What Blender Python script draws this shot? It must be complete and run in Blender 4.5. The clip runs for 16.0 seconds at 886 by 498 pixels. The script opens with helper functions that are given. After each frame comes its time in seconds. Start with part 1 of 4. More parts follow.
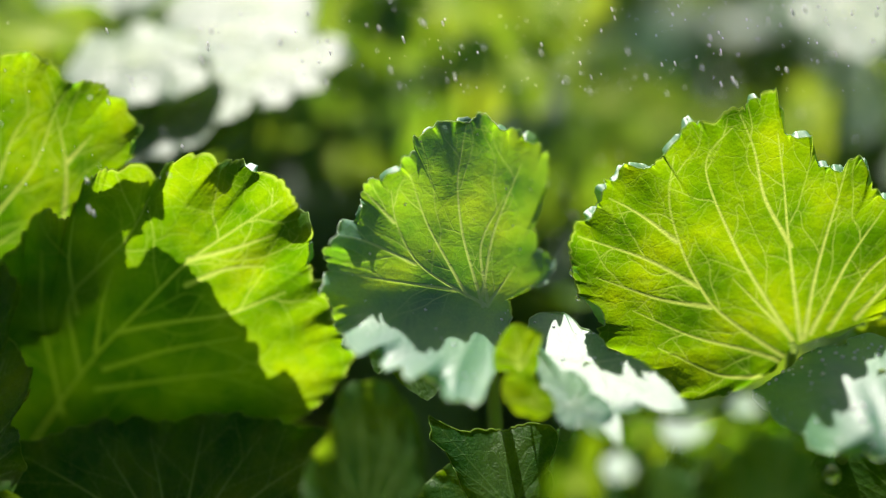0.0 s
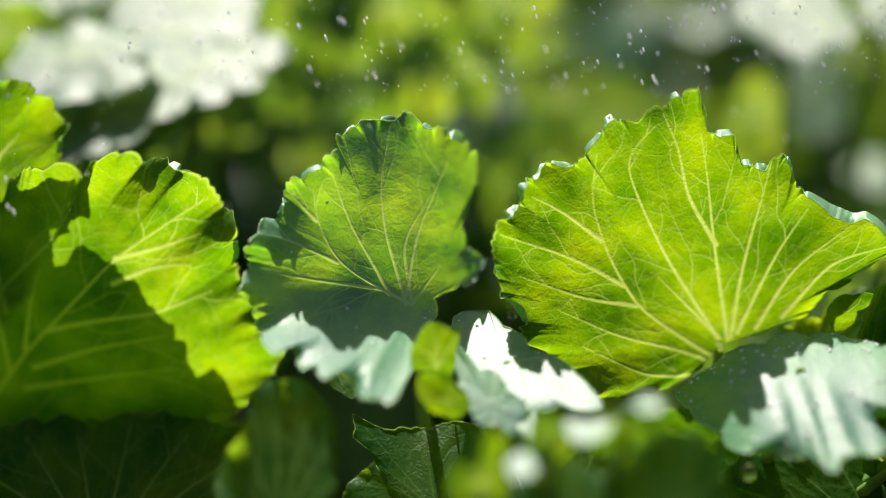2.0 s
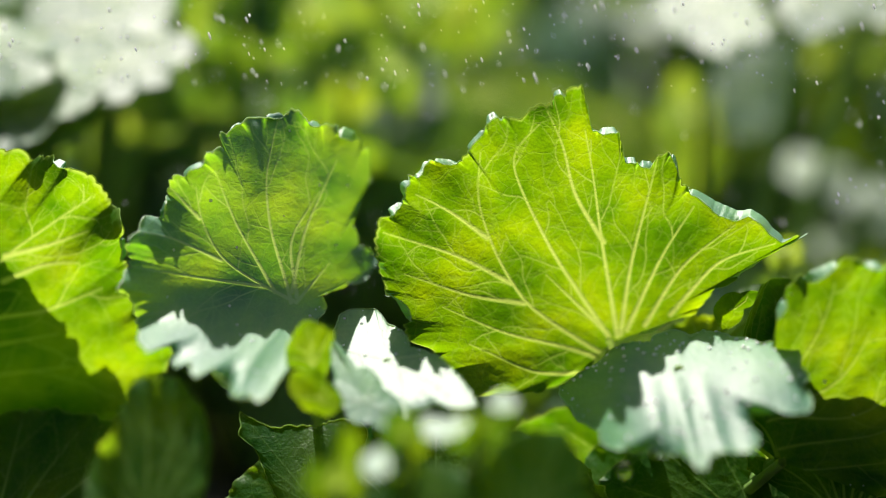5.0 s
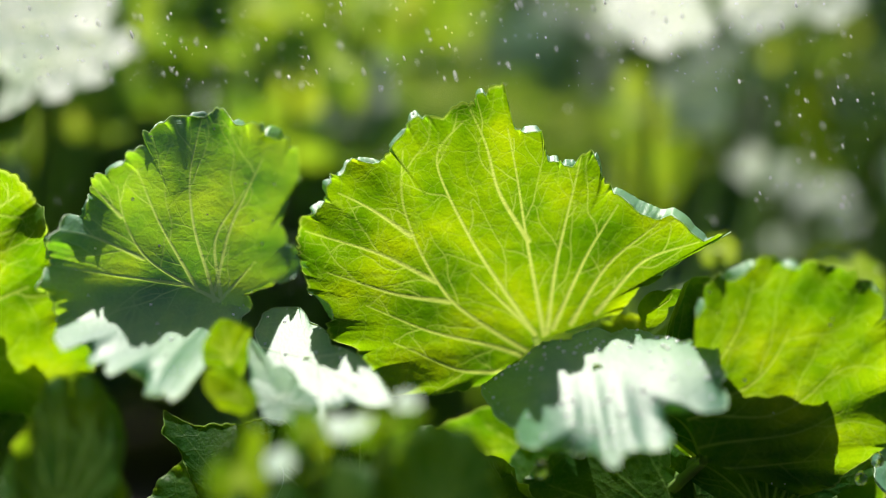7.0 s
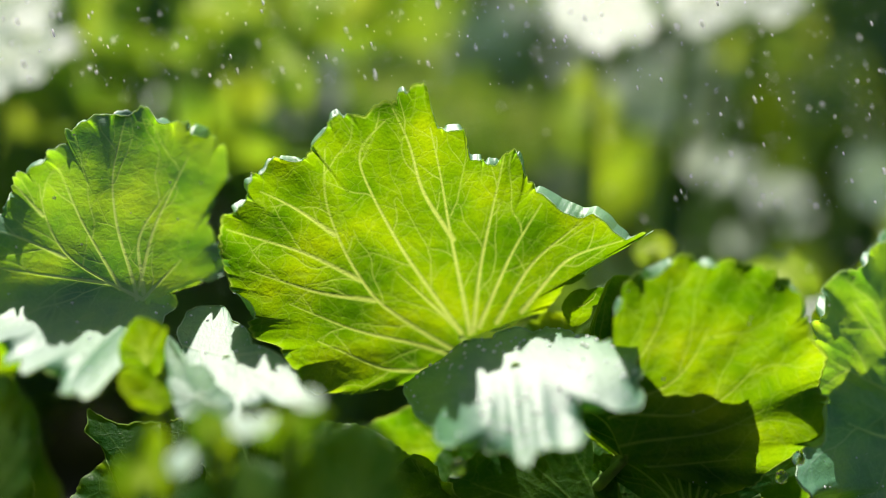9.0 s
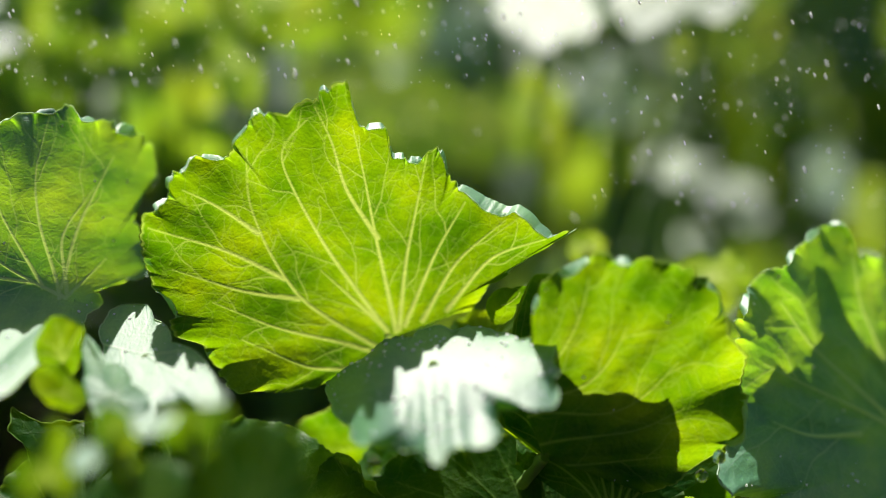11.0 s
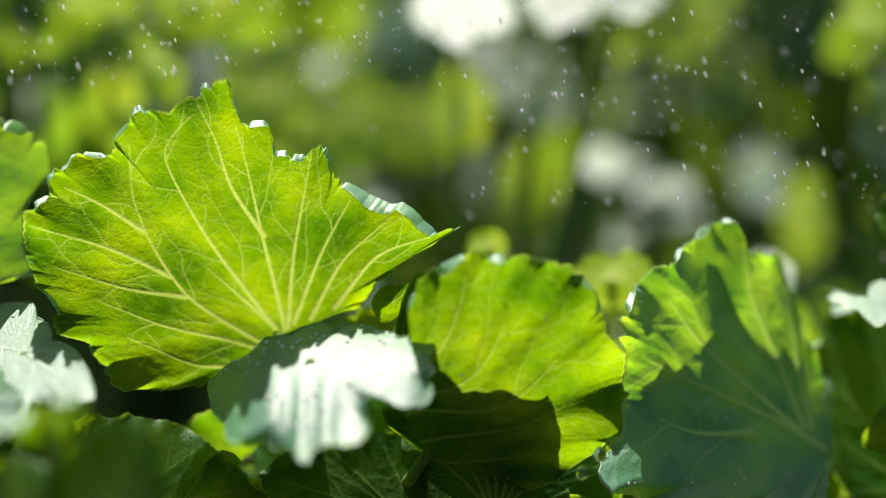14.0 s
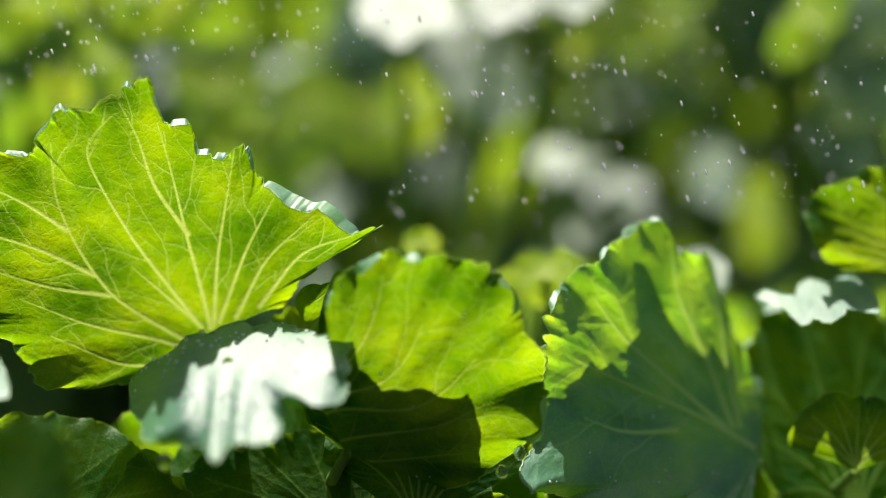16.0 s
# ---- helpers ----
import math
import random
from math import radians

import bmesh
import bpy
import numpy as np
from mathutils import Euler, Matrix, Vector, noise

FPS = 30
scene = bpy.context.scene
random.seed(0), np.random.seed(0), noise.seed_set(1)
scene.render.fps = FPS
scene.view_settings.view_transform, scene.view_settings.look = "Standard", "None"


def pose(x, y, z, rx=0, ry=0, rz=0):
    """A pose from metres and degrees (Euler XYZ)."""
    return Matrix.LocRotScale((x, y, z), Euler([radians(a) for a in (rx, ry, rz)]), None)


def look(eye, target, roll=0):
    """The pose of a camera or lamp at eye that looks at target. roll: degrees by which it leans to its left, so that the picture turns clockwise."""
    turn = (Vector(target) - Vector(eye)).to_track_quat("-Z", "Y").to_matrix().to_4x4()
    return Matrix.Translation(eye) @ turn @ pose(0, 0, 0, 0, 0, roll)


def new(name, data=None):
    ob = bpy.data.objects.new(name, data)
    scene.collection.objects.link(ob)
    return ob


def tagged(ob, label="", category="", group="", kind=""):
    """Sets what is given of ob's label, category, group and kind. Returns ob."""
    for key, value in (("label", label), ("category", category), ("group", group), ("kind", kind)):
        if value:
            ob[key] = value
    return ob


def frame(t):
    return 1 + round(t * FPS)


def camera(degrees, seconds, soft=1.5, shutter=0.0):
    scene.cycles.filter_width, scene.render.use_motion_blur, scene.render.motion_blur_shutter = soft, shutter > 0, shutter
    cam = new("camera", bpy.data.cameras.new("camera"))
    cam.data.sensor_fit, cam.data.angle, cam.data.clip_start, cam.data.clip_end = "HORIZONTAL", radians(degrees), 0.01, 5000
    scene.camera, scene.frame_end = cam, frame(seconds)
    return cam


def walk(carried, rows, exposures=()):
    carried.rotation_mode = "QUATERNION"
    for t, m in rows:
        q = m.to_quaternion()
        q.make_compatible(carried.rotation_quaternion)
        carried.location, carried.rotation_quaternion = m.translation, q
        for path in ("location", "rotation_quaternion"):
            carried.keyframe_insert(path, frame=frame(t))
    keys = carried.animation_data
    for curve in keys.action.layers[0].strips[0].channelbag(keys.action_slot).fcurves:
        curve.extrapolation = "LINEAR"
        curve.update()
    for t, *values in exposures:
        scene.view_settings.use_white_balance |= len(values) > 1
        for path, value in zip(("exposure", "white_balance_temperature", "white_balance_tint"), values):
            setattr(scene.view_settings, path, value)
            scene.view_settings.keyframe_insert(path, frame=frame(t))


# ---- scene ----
cam = camera(32.0, 16.0, 0.9)
cam.data.dof.use_dof = True
cam.data.dof.focus_distance = 0.400
cam.data.dof.aperture_fstop = 2.6
cam.data.dof.aperture_blades = 0
EYE, SLIDE = 0.10, 0.1599          # height of the lens, length of the slide
ROWS = [(t / 2, t / 32 - 0.0025 * math.sin(math.pi * t / 32)) for t in range(33)]
walk(cam, [(t, pose(SLIDE * s, 0, EYE, 90 - 0.44 * s, 0, 0)) for t, s in ROWS])

# ---- light ----
SUN_TO = Vector((-0.15, 0.27, 0.92)).normalized()
world = bpy.data.worlds.new("sky")
scene.world = world
world.use_nodes = True
wn = world.node_tree.nodes
sky = wn.new("ShaderNodeTexSky")
sky.sky_type, sky.sun_disc = "NISHITA", False
sky.dust_density = 4.0
sky.sun_elevation = math.asin(SUN_TO.z)
sky.sun_rotation = math.atan2(SUN_TO.x, SUN_TO.y)
wn["Background"].inputs["Strength"].default_value = 0.043
world.node_tree.links.new(sky.outputs[0], wn["Background"].inputs[0])
sun = new("sun", bpy.data.lights.new("sun", "SUN"))
sun.data.energy, sun.data.angle, sun.data.color = 5.0, radians(0.5), (1.0, 0.93, 0.83)
sun.matrix_world = look(SUN_TO * 5, (0, 0, 0))
scene.view_settings.exposure = 1.36


# ---- materials ----
def nodes(name):
    m = bpy.data.materials.new(name)
    m.use_nodes = True
    t = m.node_tree
    return m, t.nodes, t.links, t.nodes["Principled BSDF"], t.nodes["Material Output"]


def leaf_material(name, face, glow, gloss=0.42, share=0.5, shine=0.9, relief=0.5, vein_glow=(0.80, 0.88, 0.36), vein_face=(0.30, 0.42, 0.14), coat=0.0):
    m, n, l, bsdf, out = nodes(name)
    uv = n.new("ShaderNodeAttribute"); uv.attribute_name = "blade"
    vein = n.new("ShaderNodeAttribute"); vein.attribute_name = "vein"
    info = n.new("ShaderNodeObjectInfo")
    warp = n.new("ShaderNodeTexNoise"); warp.inputs["Scale"].default_value = 160
    l.new(uv.outputs["Vector"], warp.inputs["Vector"])
    mixv = n.new("ShaderNodeMixRGB"); mixv.inputs[0].default_value = 0.006
    mixv.blend_type = "ADD"
    l.new(uv.outputs["Vector"], mixv.inputs[1]); l.new(warp.outputs["Color"], mixv.inputs[2])
    cells = n.new("ShaderNodeTexVoronoi"); cells.feature = "DISTANCE_TO_EDGE"; cells.inputs["Scale"].default_value = 190
    l.new(mixv.outputs[0], cells.inputs["Vector"])
    net = n.new("ShaderNodeMapRange"); net.interpolation_type = "SMOOTHSTEP"
    net.inputs["From Min"].default_value, net.inputs["From Max"].default_value = 0.0, 0.055
    net.inputs["To Min"].default_value, net.inputs["To Max"].default_value = 0.11, 0.0
    l.new(cells.outputs["Distance"], net.inputs["Value"])
    total = n.new("ShaderNodeMath"); total.operation = "MAXIMUM"
    l.new(vein.outputs["Fac"], total.inputs[0]); l.new(net.outputs[0], total.inputs[1])
    blotch = n.new("ShaderNodeTexNoise"); blotch.inputs["Scale"].default_value = 55; blotch.inputs["Detail"].default_value = 4
    l.new(uv.outputs["Vector"], blotch.inputs["Vector"])
    grain = n.new("ShaderNodeTexNoise"); grain.inputs["Scale"].default_value = 1400; grain.inputs["Detail"].default_value = 3
    l.new(uv.outputs["Vector"], grain.inputs["Vector"])

    def tint(base, veined, spread):
        hsv = n.new("ShaderNodeHueSaturation"); hsv.inputs["Color"].default_value = (*base, 1)
        v = n.new("ShaderNodeMapRange")
        v.inputs["From Min"].default_value, v.inputs["From Max"].default_value = 0.3, 0.7
        v.inputs["To Min"].default_value, v.inputs["To Max"].default_value = 1 - spread, 1 + spread
        l.new(blotch.outputs["Fac"], v.inputs["Value"])
        g = n.new("ShaderNodeMapRange")
        g.inputs["To Min"].default_value, g.inputs["To Max"].default_value = 0.8, 1.2
        l.new(grain.outputs["Fac"], g.inputs["Value"])
        mul = n.new("ShaderNodeMath"); mul.operation = "MULTIPLY"
        l.new(v.outputs[0], mul.inputs[0]); l.new(g.outputs[0], mul.inputs[1])
        l.new(mul.outputs[0], hsv.inputs["Value"])
        h = n.new("ShaderNodeMapRange")
        h.inputs["To Min"].default_value, h.inputs["To Max"].default_value = 0.494, 0.506
        l.new(info.outputs["Random"], h.inputs["Value"])
        # thin young patches are yellower, the thicker ones a deeper green
        age = n.new("ShaderNodeMapRange")
        age.inputs["From Min"].default_value, age.inputs["From Max"].default_value = 0.34, 0.66
        age.inputs["To Min"].default_value, age.inputs["To Max"].default_value = 0.030, -0.022
        l.new(blotch.outputs["Fac"], age.inputs["Value"])
        turn = n.new("ShaderNodeMath"); turn.operation = "ADD"
        l.new(h.outputs[0], turn.inputs[0]); l.new(age.outputs[0], turn.inputs[1])
        l.new(turn.outputs[0], hsv.inputs["Hue"])
        mx = n.new("ShaderNodeMixRGB"); mx.inputs[2].default_value = (*veined, 1)
        l.new(total.outputs[0], mx.inputs[0]); l.new(hsv.outputs[0], mx.inputs[1])
        return mx.outputs[0]

    l.new(tint(face, vein_face, 0.18), bsdf.inputs["Base Color"])
    bsdf.inputs["Roughness"].default_value = gloss
    bsdf.inputs["Coat Weight"].default_value, bsdf.inputs["Coat Roughness"].default_value = coat, 0.5
    bsdf.inputs["Sheen Weight"].default_value, bsdf.inputs["Sheen Roughness"].default_value = 0.12 * coat, 0.5
    wax = n.new("ShaderNodeAttribute"); wax.attribute_name = "wax"
    spec = n.new("ShaderNodeMath"); spec.operation = "MULTIPLY_ADD"
    spec.inputs[1].default_value, spec.inputs[2].default_value = 0.5, shine
    l.new(wax.outputs["Fac"], spec.inputs[0]); l.new(spec.outputs[0], bsdf.inputs["Specular IOR Level"])
    bump = n.new("ShaderNodeBump"); bump.inputs["Strength"].default_value = relief; bump.inputs["Distance"].default_value = 0.0006
    hgt = n.new("ShaderNodeMath"); hgt.operation = "MULTIPLY_ADD"
    hgt.inputs[1].default_value = 0.5
    l.new(grain.outputs["Fac"], hgt.inputs[0]); l.new(net.outputs[0], hgt.inputs[2])
    blister = n.new("ShaderNodeTexNoise"); blister.inputs["Scale"].default_value = 420; blister.inputs["Detail"].default_value = 2
    l.new(uv.outputs["Vector"], blister.inputs["Vector"])
    both = n.new("ShaderNodeMath"); both.operation = "ADD"
    l.new(hgt.outputs[0], both.inputs[0]); l.new(blister.outputs["Fac"], both.inputs[1])
    l.new(both.outputs[0], bump.inputs["Height"])
    l.new(bump.outputs[0], bsdf.inputs["Normal"])
    through_light = n.new("ShaderNodeBsdfTranslucent")
    l.new(tint(glow, vein_glow, 0.50), through_light.inputs["Color"]); l.new(bump.outputs[0], through_light.inputs["Normal"])
    mix = n.new("ShaderNodeMixShader"); mix.inputs[0].default_value = share
    l.new(bsdf.outputs[0], mix.inputs[1]); l.new(through_light.outputs[0], mix.inputs[2])
    l.new(mix.outputs[0], out.inputs["Surface"])
    return m


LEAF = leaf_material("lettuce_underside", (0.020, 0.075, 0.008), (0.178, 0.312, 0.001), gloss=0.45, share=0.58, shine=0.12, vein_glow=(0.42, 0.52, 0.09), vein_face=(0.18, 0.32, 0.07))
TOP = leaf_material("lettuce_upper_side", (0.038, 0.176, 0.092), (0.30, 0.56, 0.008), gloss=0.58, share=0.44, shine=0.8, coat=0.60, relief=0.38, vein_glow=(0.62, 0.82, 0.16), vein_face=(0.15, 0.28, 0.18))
FAR_LEAF = leaf_material("far_leaf", (0.038, 0.12, 0.06), (0.235, 0.37, 0.008), gloss=0.52, share=0.5, shine=0.6, coat=0.2)


def water_material(name, clear):
    m, n, l, bsdf, out = nodes(name)
    bsdf.inputs["Base Color"].default_value = (1, 1, 1, 1)
    bsdf.inputs["Roughness"].default_value = 0.03 if clear else 0.2
    bsdf.inputs["IOR"].default_value = 1.33
    bsdf.inputs["Transmission Weight"].default_value = 1.0 if clear else 0.3
    # White translucent share stands in for the sparkle of sunlit drops.
    if not clear:
        glow = n.new("ShaderNodeBsdfTranslucent")
        mix = n.new("ShaderNodeMixShader")
        l.new(bsdf.outputs[0], mix.inputs[1]); l.new(glow.outputs[0], mix.inputs[2])
        l.new(mix.outputs[0], out.inputs["Surface"])
    return m


WATER = water_material("water", True)
SPRAY = water_material("spray", False)
RIB = leaf_material("rib", (0.12, 0.22, 0.05), (0.2, 0.32, 0.03), share=0.3, shine=0.3)


def soil_material():
    m, n, l, bsdf, out = nodes("damp_soil")
    tc = n.new("ShaderNodeTexCoord")
    big = n.new("ShaderNodeTexNoise"); big.inputs["Scale"].default_value = 30; big.inputs["Detail"].default_value = 8
    l.new(tc.outputs["Object"], big.inputs["Vector"])
    ramp = n.new("ShaderNodeValToRGB")
    ramp.color_ramp.elements[0].color, ramp.color_ramp.elements[1].color = (0.007, 0.0055, 0.0045, 1), (0.024, 0.019, 0.015, 1)
    ramp.color_ramp.elements[0].position, ramp.color_ramp.elements[1].position = 0.3, 0.7
    l.new(big.outputs["Fac"], ramp.inputs[0]); l.new(ramp.outputs[0], bsdf.inputs["Base Color"])
    bsdf.inputs["Roughness"].default_value = 0.85
    bump = n.new("ShaderNodeBump"); bump.inputs["Distance"].default_value = 0.01
    l.new(big.outputs["Fac"], bump.inputs["Height"]); l.new(bump.outputs[0], bsdf.inputs["Normal"])
    return m


SOIL = soil_material()


# ---- ground ----
def ground():
    nx = 90
    xs = np.concatenate([[-60, -20, -6, -2], np.linspace(-1, 1.2, nx), [2, 6, 20, 60]])
    ys = np.concatenate([[-60, -20, -6, -2], np.linspace(-0.6, 1.6, nx), [3, 8, 20, 60]])
    co = [(x, y, 0.012 * (noise.noise((x * 14, y * 14, 0)) + 0.5 * noise.noise((x * 40, y * 40, 3))) if abs(x) < 1.5 else 0.0) for y in ys for x in xs]
    w = len(xs)
    fs = [(j * w + i, j * w + i + 1, (j + 1) * w + i + 1, (j + 1) * w + i) for j in range(len(ys) - 1) for i in range(w - 1)]
    me = bpy.data.meshes.new("ground")
    me.from_pydata(co, [], fs)
    me.shade_smooth()
    me.materials.append(SOIL)
    tagged(new("ground", me), "dark damp crumbly garden soil", "soil", kind="structure")


ground()


# ---- leaves ----
def grid_mesh(name, co, wrap, mats, attrs):
    """co: (rows, columns, 3) array of places; wrap joins the last column to the first."""
    nr, na, _ = co.shape
    me = bpy.data.meshes.new(name)
    i, j = np.meshgrid(np.arange(nr - 1), np.arange(na if wrap else na - 1), indexing="ij")
    k = (j + 1) % na
    quads = np.stack([i * na + j, (i + 1) * na + j, (i + 1) * na + k, i * na + k], -1).reshape(-1, 4)
    me.vertices.add(nr * na)
    me.vertices.foreach_set("co", np.ascontiguousarray(co, np.float32).ravel())
    me.loops.add(quads.size)
    me.loops.foreach_set("vertex_index", np.ascontiguousarray(quads, np.int32).ravel())
    me.polygons.add(len(quads))
    me.polygons.foreach_set("loop_start", np.arange(0, quads.size, 4, dtype=np.int32))
    me.update(calc_edges=True)
    me.shade_smooth()
    for m in mats:
        me.materials.append(m)
    for key, (kind, data) in attrs.items():
        at = me.attributes.new(key, kind, "POINT")
        at.data.foreach_set("vector" if kind == "FLOAT_VECTOR" else "value", np.ascontiguousarray(data, np.float32).ravel())
    return me


def tube(name, pts, radii, mat, parent, label="", sides=8):
    pts = [Vector(p) for p in pts]
    rings = []
    for i, p in enumerate(pts):
        d = (pts[min(i + 1, len(pts) - 1)] - pts[max(i - 1, 0)]).normalized()
        a = d.cross(Vector((0.3, 1, 0.2))).normalized()
        b = d.cross(a)
        rings.append([p + float(radii[i]) * (math.cos(math.tau * k / sides) * a + math.sin(math.tau * k / sides) * b) for k in range(sides)])
    me = grid_mesh(name, np.array([[tuple(v) for v in r] for r in rings]), True, [mat], {})
    ob = new(name, me)
    ob.parent = parent
    if label:
        tagged(ob, label)
    return ob


def plant(x, y, name, label, category="lettuce"):
    ob = new(name)
    ob.location = (x, y, 0)
    return tagged(ob, label, category, "lettuce plants in the bed")


def vein_paths(rng, mains, radius, step=0.0008):
    """Grows side veins off the main ones, forking and meeting, until they reach the rim. mains: lists of points across the blade;
    radius(angle): how far the rim is. Returns (points, widths) of every vein; a main vein is 1 wide at its foot."""
    done, cloud = [], [np.zeros((0, 2))]

    def share(q):
        return math.hypot(*q) / max(radius(math.atan2(q[1], q[0])), 1e-4)

    def smooth(pts):
        pts = np.array(pts, float)
        t = np.concatenate([[0], np.cumsum(np.hypot(*np.diff(pts, axis=0).T))])
        u = np.arange(0, t[-1], step)
        line = np.stack([np.interp(u, t, pts[:, k]) for k in (0, 1)], 1)
        n = max(1, int(0.004 / step))
        for _ in range(2):
            if len(line) > 2 * n + 2:
                pad = np.concatenate([np.repeat(line[:1], n, 0), line, np.repeat(line[-1:], n, 0)])
                inner = np.stack([np.convolve(pad[:, k], np.ones(2 * n + 1) / (2 * n + 1), "valid") for k in (0, 1)], 1)
                inner[0], inner[-1] = line[0], line[-1]
                line = inner
        return line

    lines = [smooth(m) for m in mains]
    queue = []
    for line in lines:
        if len(line) < 4:
            continue
        q = np.linspace(0, 1, len(line))
        done.append((line, 1.0 - 0.72 * q ** 0.8))
        cloud.append(line)
    for line in lines:
        side, k = rng.choice([-1, 1]), int(len(line) * 0.22)
        while k < len(line) - 3:
            d = line[k + 1] - line[k - 1]
            queue.append((line[k], math.atan2(d[1], d[0]) + side * rng.uniform(0.5, 0.85), side, rng.uniform(0.018, 0.034), 0))
            side, k = -side, k + int(rng.uniform(0.007, 0.0125) / step)
    while queue:
        at, head, side, length, level = queue.pop(0)
        line = [at]
        near = np.concatenate(cloud)
        near = near[np.hypot(*(near - at).T) < length + 0.002]
        for n in range(int(length / step)):
            out = math.atan2(line[-1][1], line[-1][0])
            turn = (out - head + math.pi) % (2 * math.pi) - math.pi
            head += 0.022 * turn + rng.normal(0, 0.10) + 0.035 * math.sin(n * 0.45)
            q = line[-1] + step * np.array([math.cos(head), math.sin(head)])
            if share(q) > 0.975:
                break
            line.append(q)
            if n > 3 and len(near):
                gap = np.hypot(*(near - q).T)
                if gap.min() < 0.0011 and np.hypot(*(near[gap.argmin()] - at)) > 0.0022:
                    line.append(near[gap.argmin()])
                    break
        if len(line) < 4:
            continue
        line = np.array(line)
        cloud.append(line[2:])
        w = (0.32, 0.18, 0.11)[level]
        done.append((line, w * (1 - 0.45 * np.linspace(0, 1, len(line)))))
        if level < 2:
            s2, k = rng.choice([-1, 1]), int(0.003 / step)
            while k < len(line) - 2:
                d = line[k + 1] - line[k - 1]
                queue.append((line[k], math.atan2(d[1], d[0]) + s2 * rng.uniform(0.6, 1.1), s2, rng.uniform(0.005, 0.011), level + 1))
                s2, k = -s2, k + int(rng.uniform(0.0042, 0.008) / step)
    return done


def vein_field(x, z, paths, unit):
    """How much of a vein lies at each place (0 to 1) and the way to the nearest one (at most 3 mm)."""
    cell = 0.003
    pts = np.stack([x.ravel(), z.ravel()], 1)
    key = np.floor(pts / cell).astype(int)
    code = key[:, 0] * 100003 + key[:, 1]
    order = np.argsort(code, kind="stable")
    code = code[order]
    best, near = np.zeros(len(pts)), np.full(len(pts), cell)
    for line, width in paths:
        lo, hi = np.floor((line.min(0) - cell) / cell).astype(int), np.floor((line.max(0) + cell) / cell).astype(int)
        keys = {(i, j) for u, v in np.floor(line / cell).astype(int) for i in (u - 1, u, u + 1) for j in (v - 1, v, v + 1)}
        hit = [order[np.searchsorted(code, i * 100003 + j):np.searchsorted(code, i * 100003 + j, "right")] for i, j in keys]
        hit = np.concatenate(hit) if hit else np.zeros(0, int)
        if not len(hit):
            continue
        p, d = line[:-1], np.diff(line, axis=0)
        dd = np.maximum((d * d).sum(1), 1e-12)
        for c in range(0, len(hit), 20000):
            h = hit[c:c + 20000]
            q = pts[h][:, None, :] - p[None]
            f = np.clip((q * d).sum(2) / dd, 0, 1)
            e = q - f[..., None] * d
            dist = np.sqrt((e * e).sum(2))
            k = dist.argmin(1)
            g = dist[np.arange(len(h)), k]
            w = width[k]
            best[h] = np.maximum(best[h], np.exp(-(g / (w * unit * (0.55 + 0.45 * w) + 0.00011)) ** 3) * (0.06 + 0.94 * np.clip(w * 1.7, 0, 1) ** 1.25))
            near[h] = np.minimum(near[h], g + 0.0018 * (1 - np.clip(w * 2.2, 0, 1)))
    return best.reshape(x.shape), near.reshape(x.shape)


LEAVES = [0]


def ball(rings=7, sides=10):
    th = np.linspace(0.0, math.pi, rings)[:, None]
    ph = np.linspace(0, 2 * math.pi, sides, endpoint=False)[None]
    return np.stack([np.sin(th) * np.cos(ph), np.sin(th) * np.sin(ph), np.cos(th) + 0 * ph], -1)


def drop_cluster(owner, spots):
    """Small beads of water lying on a blade: (place, outward way, radius)."""
    unit = ball()
    nr, na, _ = unit.shape
    co, fs = [], []
    for q, n, r in spots:
        u = np.cross(n, (0.3, 0.2, 0.9)); u /= np.linalg.norm(u)
        v = np.cross(n, u)
        pts = unit.reshape(-1, 3) * r
        o = len(co)
        co += (q + pts[:, :1] * u + pts[:, 1:2] * v + pts[:, 2:] * n * 0.6 + n * r * 0.35).tolist()
        fs += [(o + i * na + j, o + (i + 1) * na + j, o + (i + 1) * na + (j + 1) % na, o + i * na + (j + 1) % na) for i in range(nr - 1) for j in range(na)]
    me = bpy.data.meshes.new("dew")
    me.from_pydata(co, [], fs)
    me.shade_smooth()
    me.materials.append(SPRAY)
    ob = new("dew", me)
    ob.parent = owner
    return tagged(ob, "whitened beads of water", kind="stuff")


def soft_plus(u, width):
    """Zero for u far below 0 and u far above, with a rounded knee."""
    return width * np.logaddexp(0, u / width)


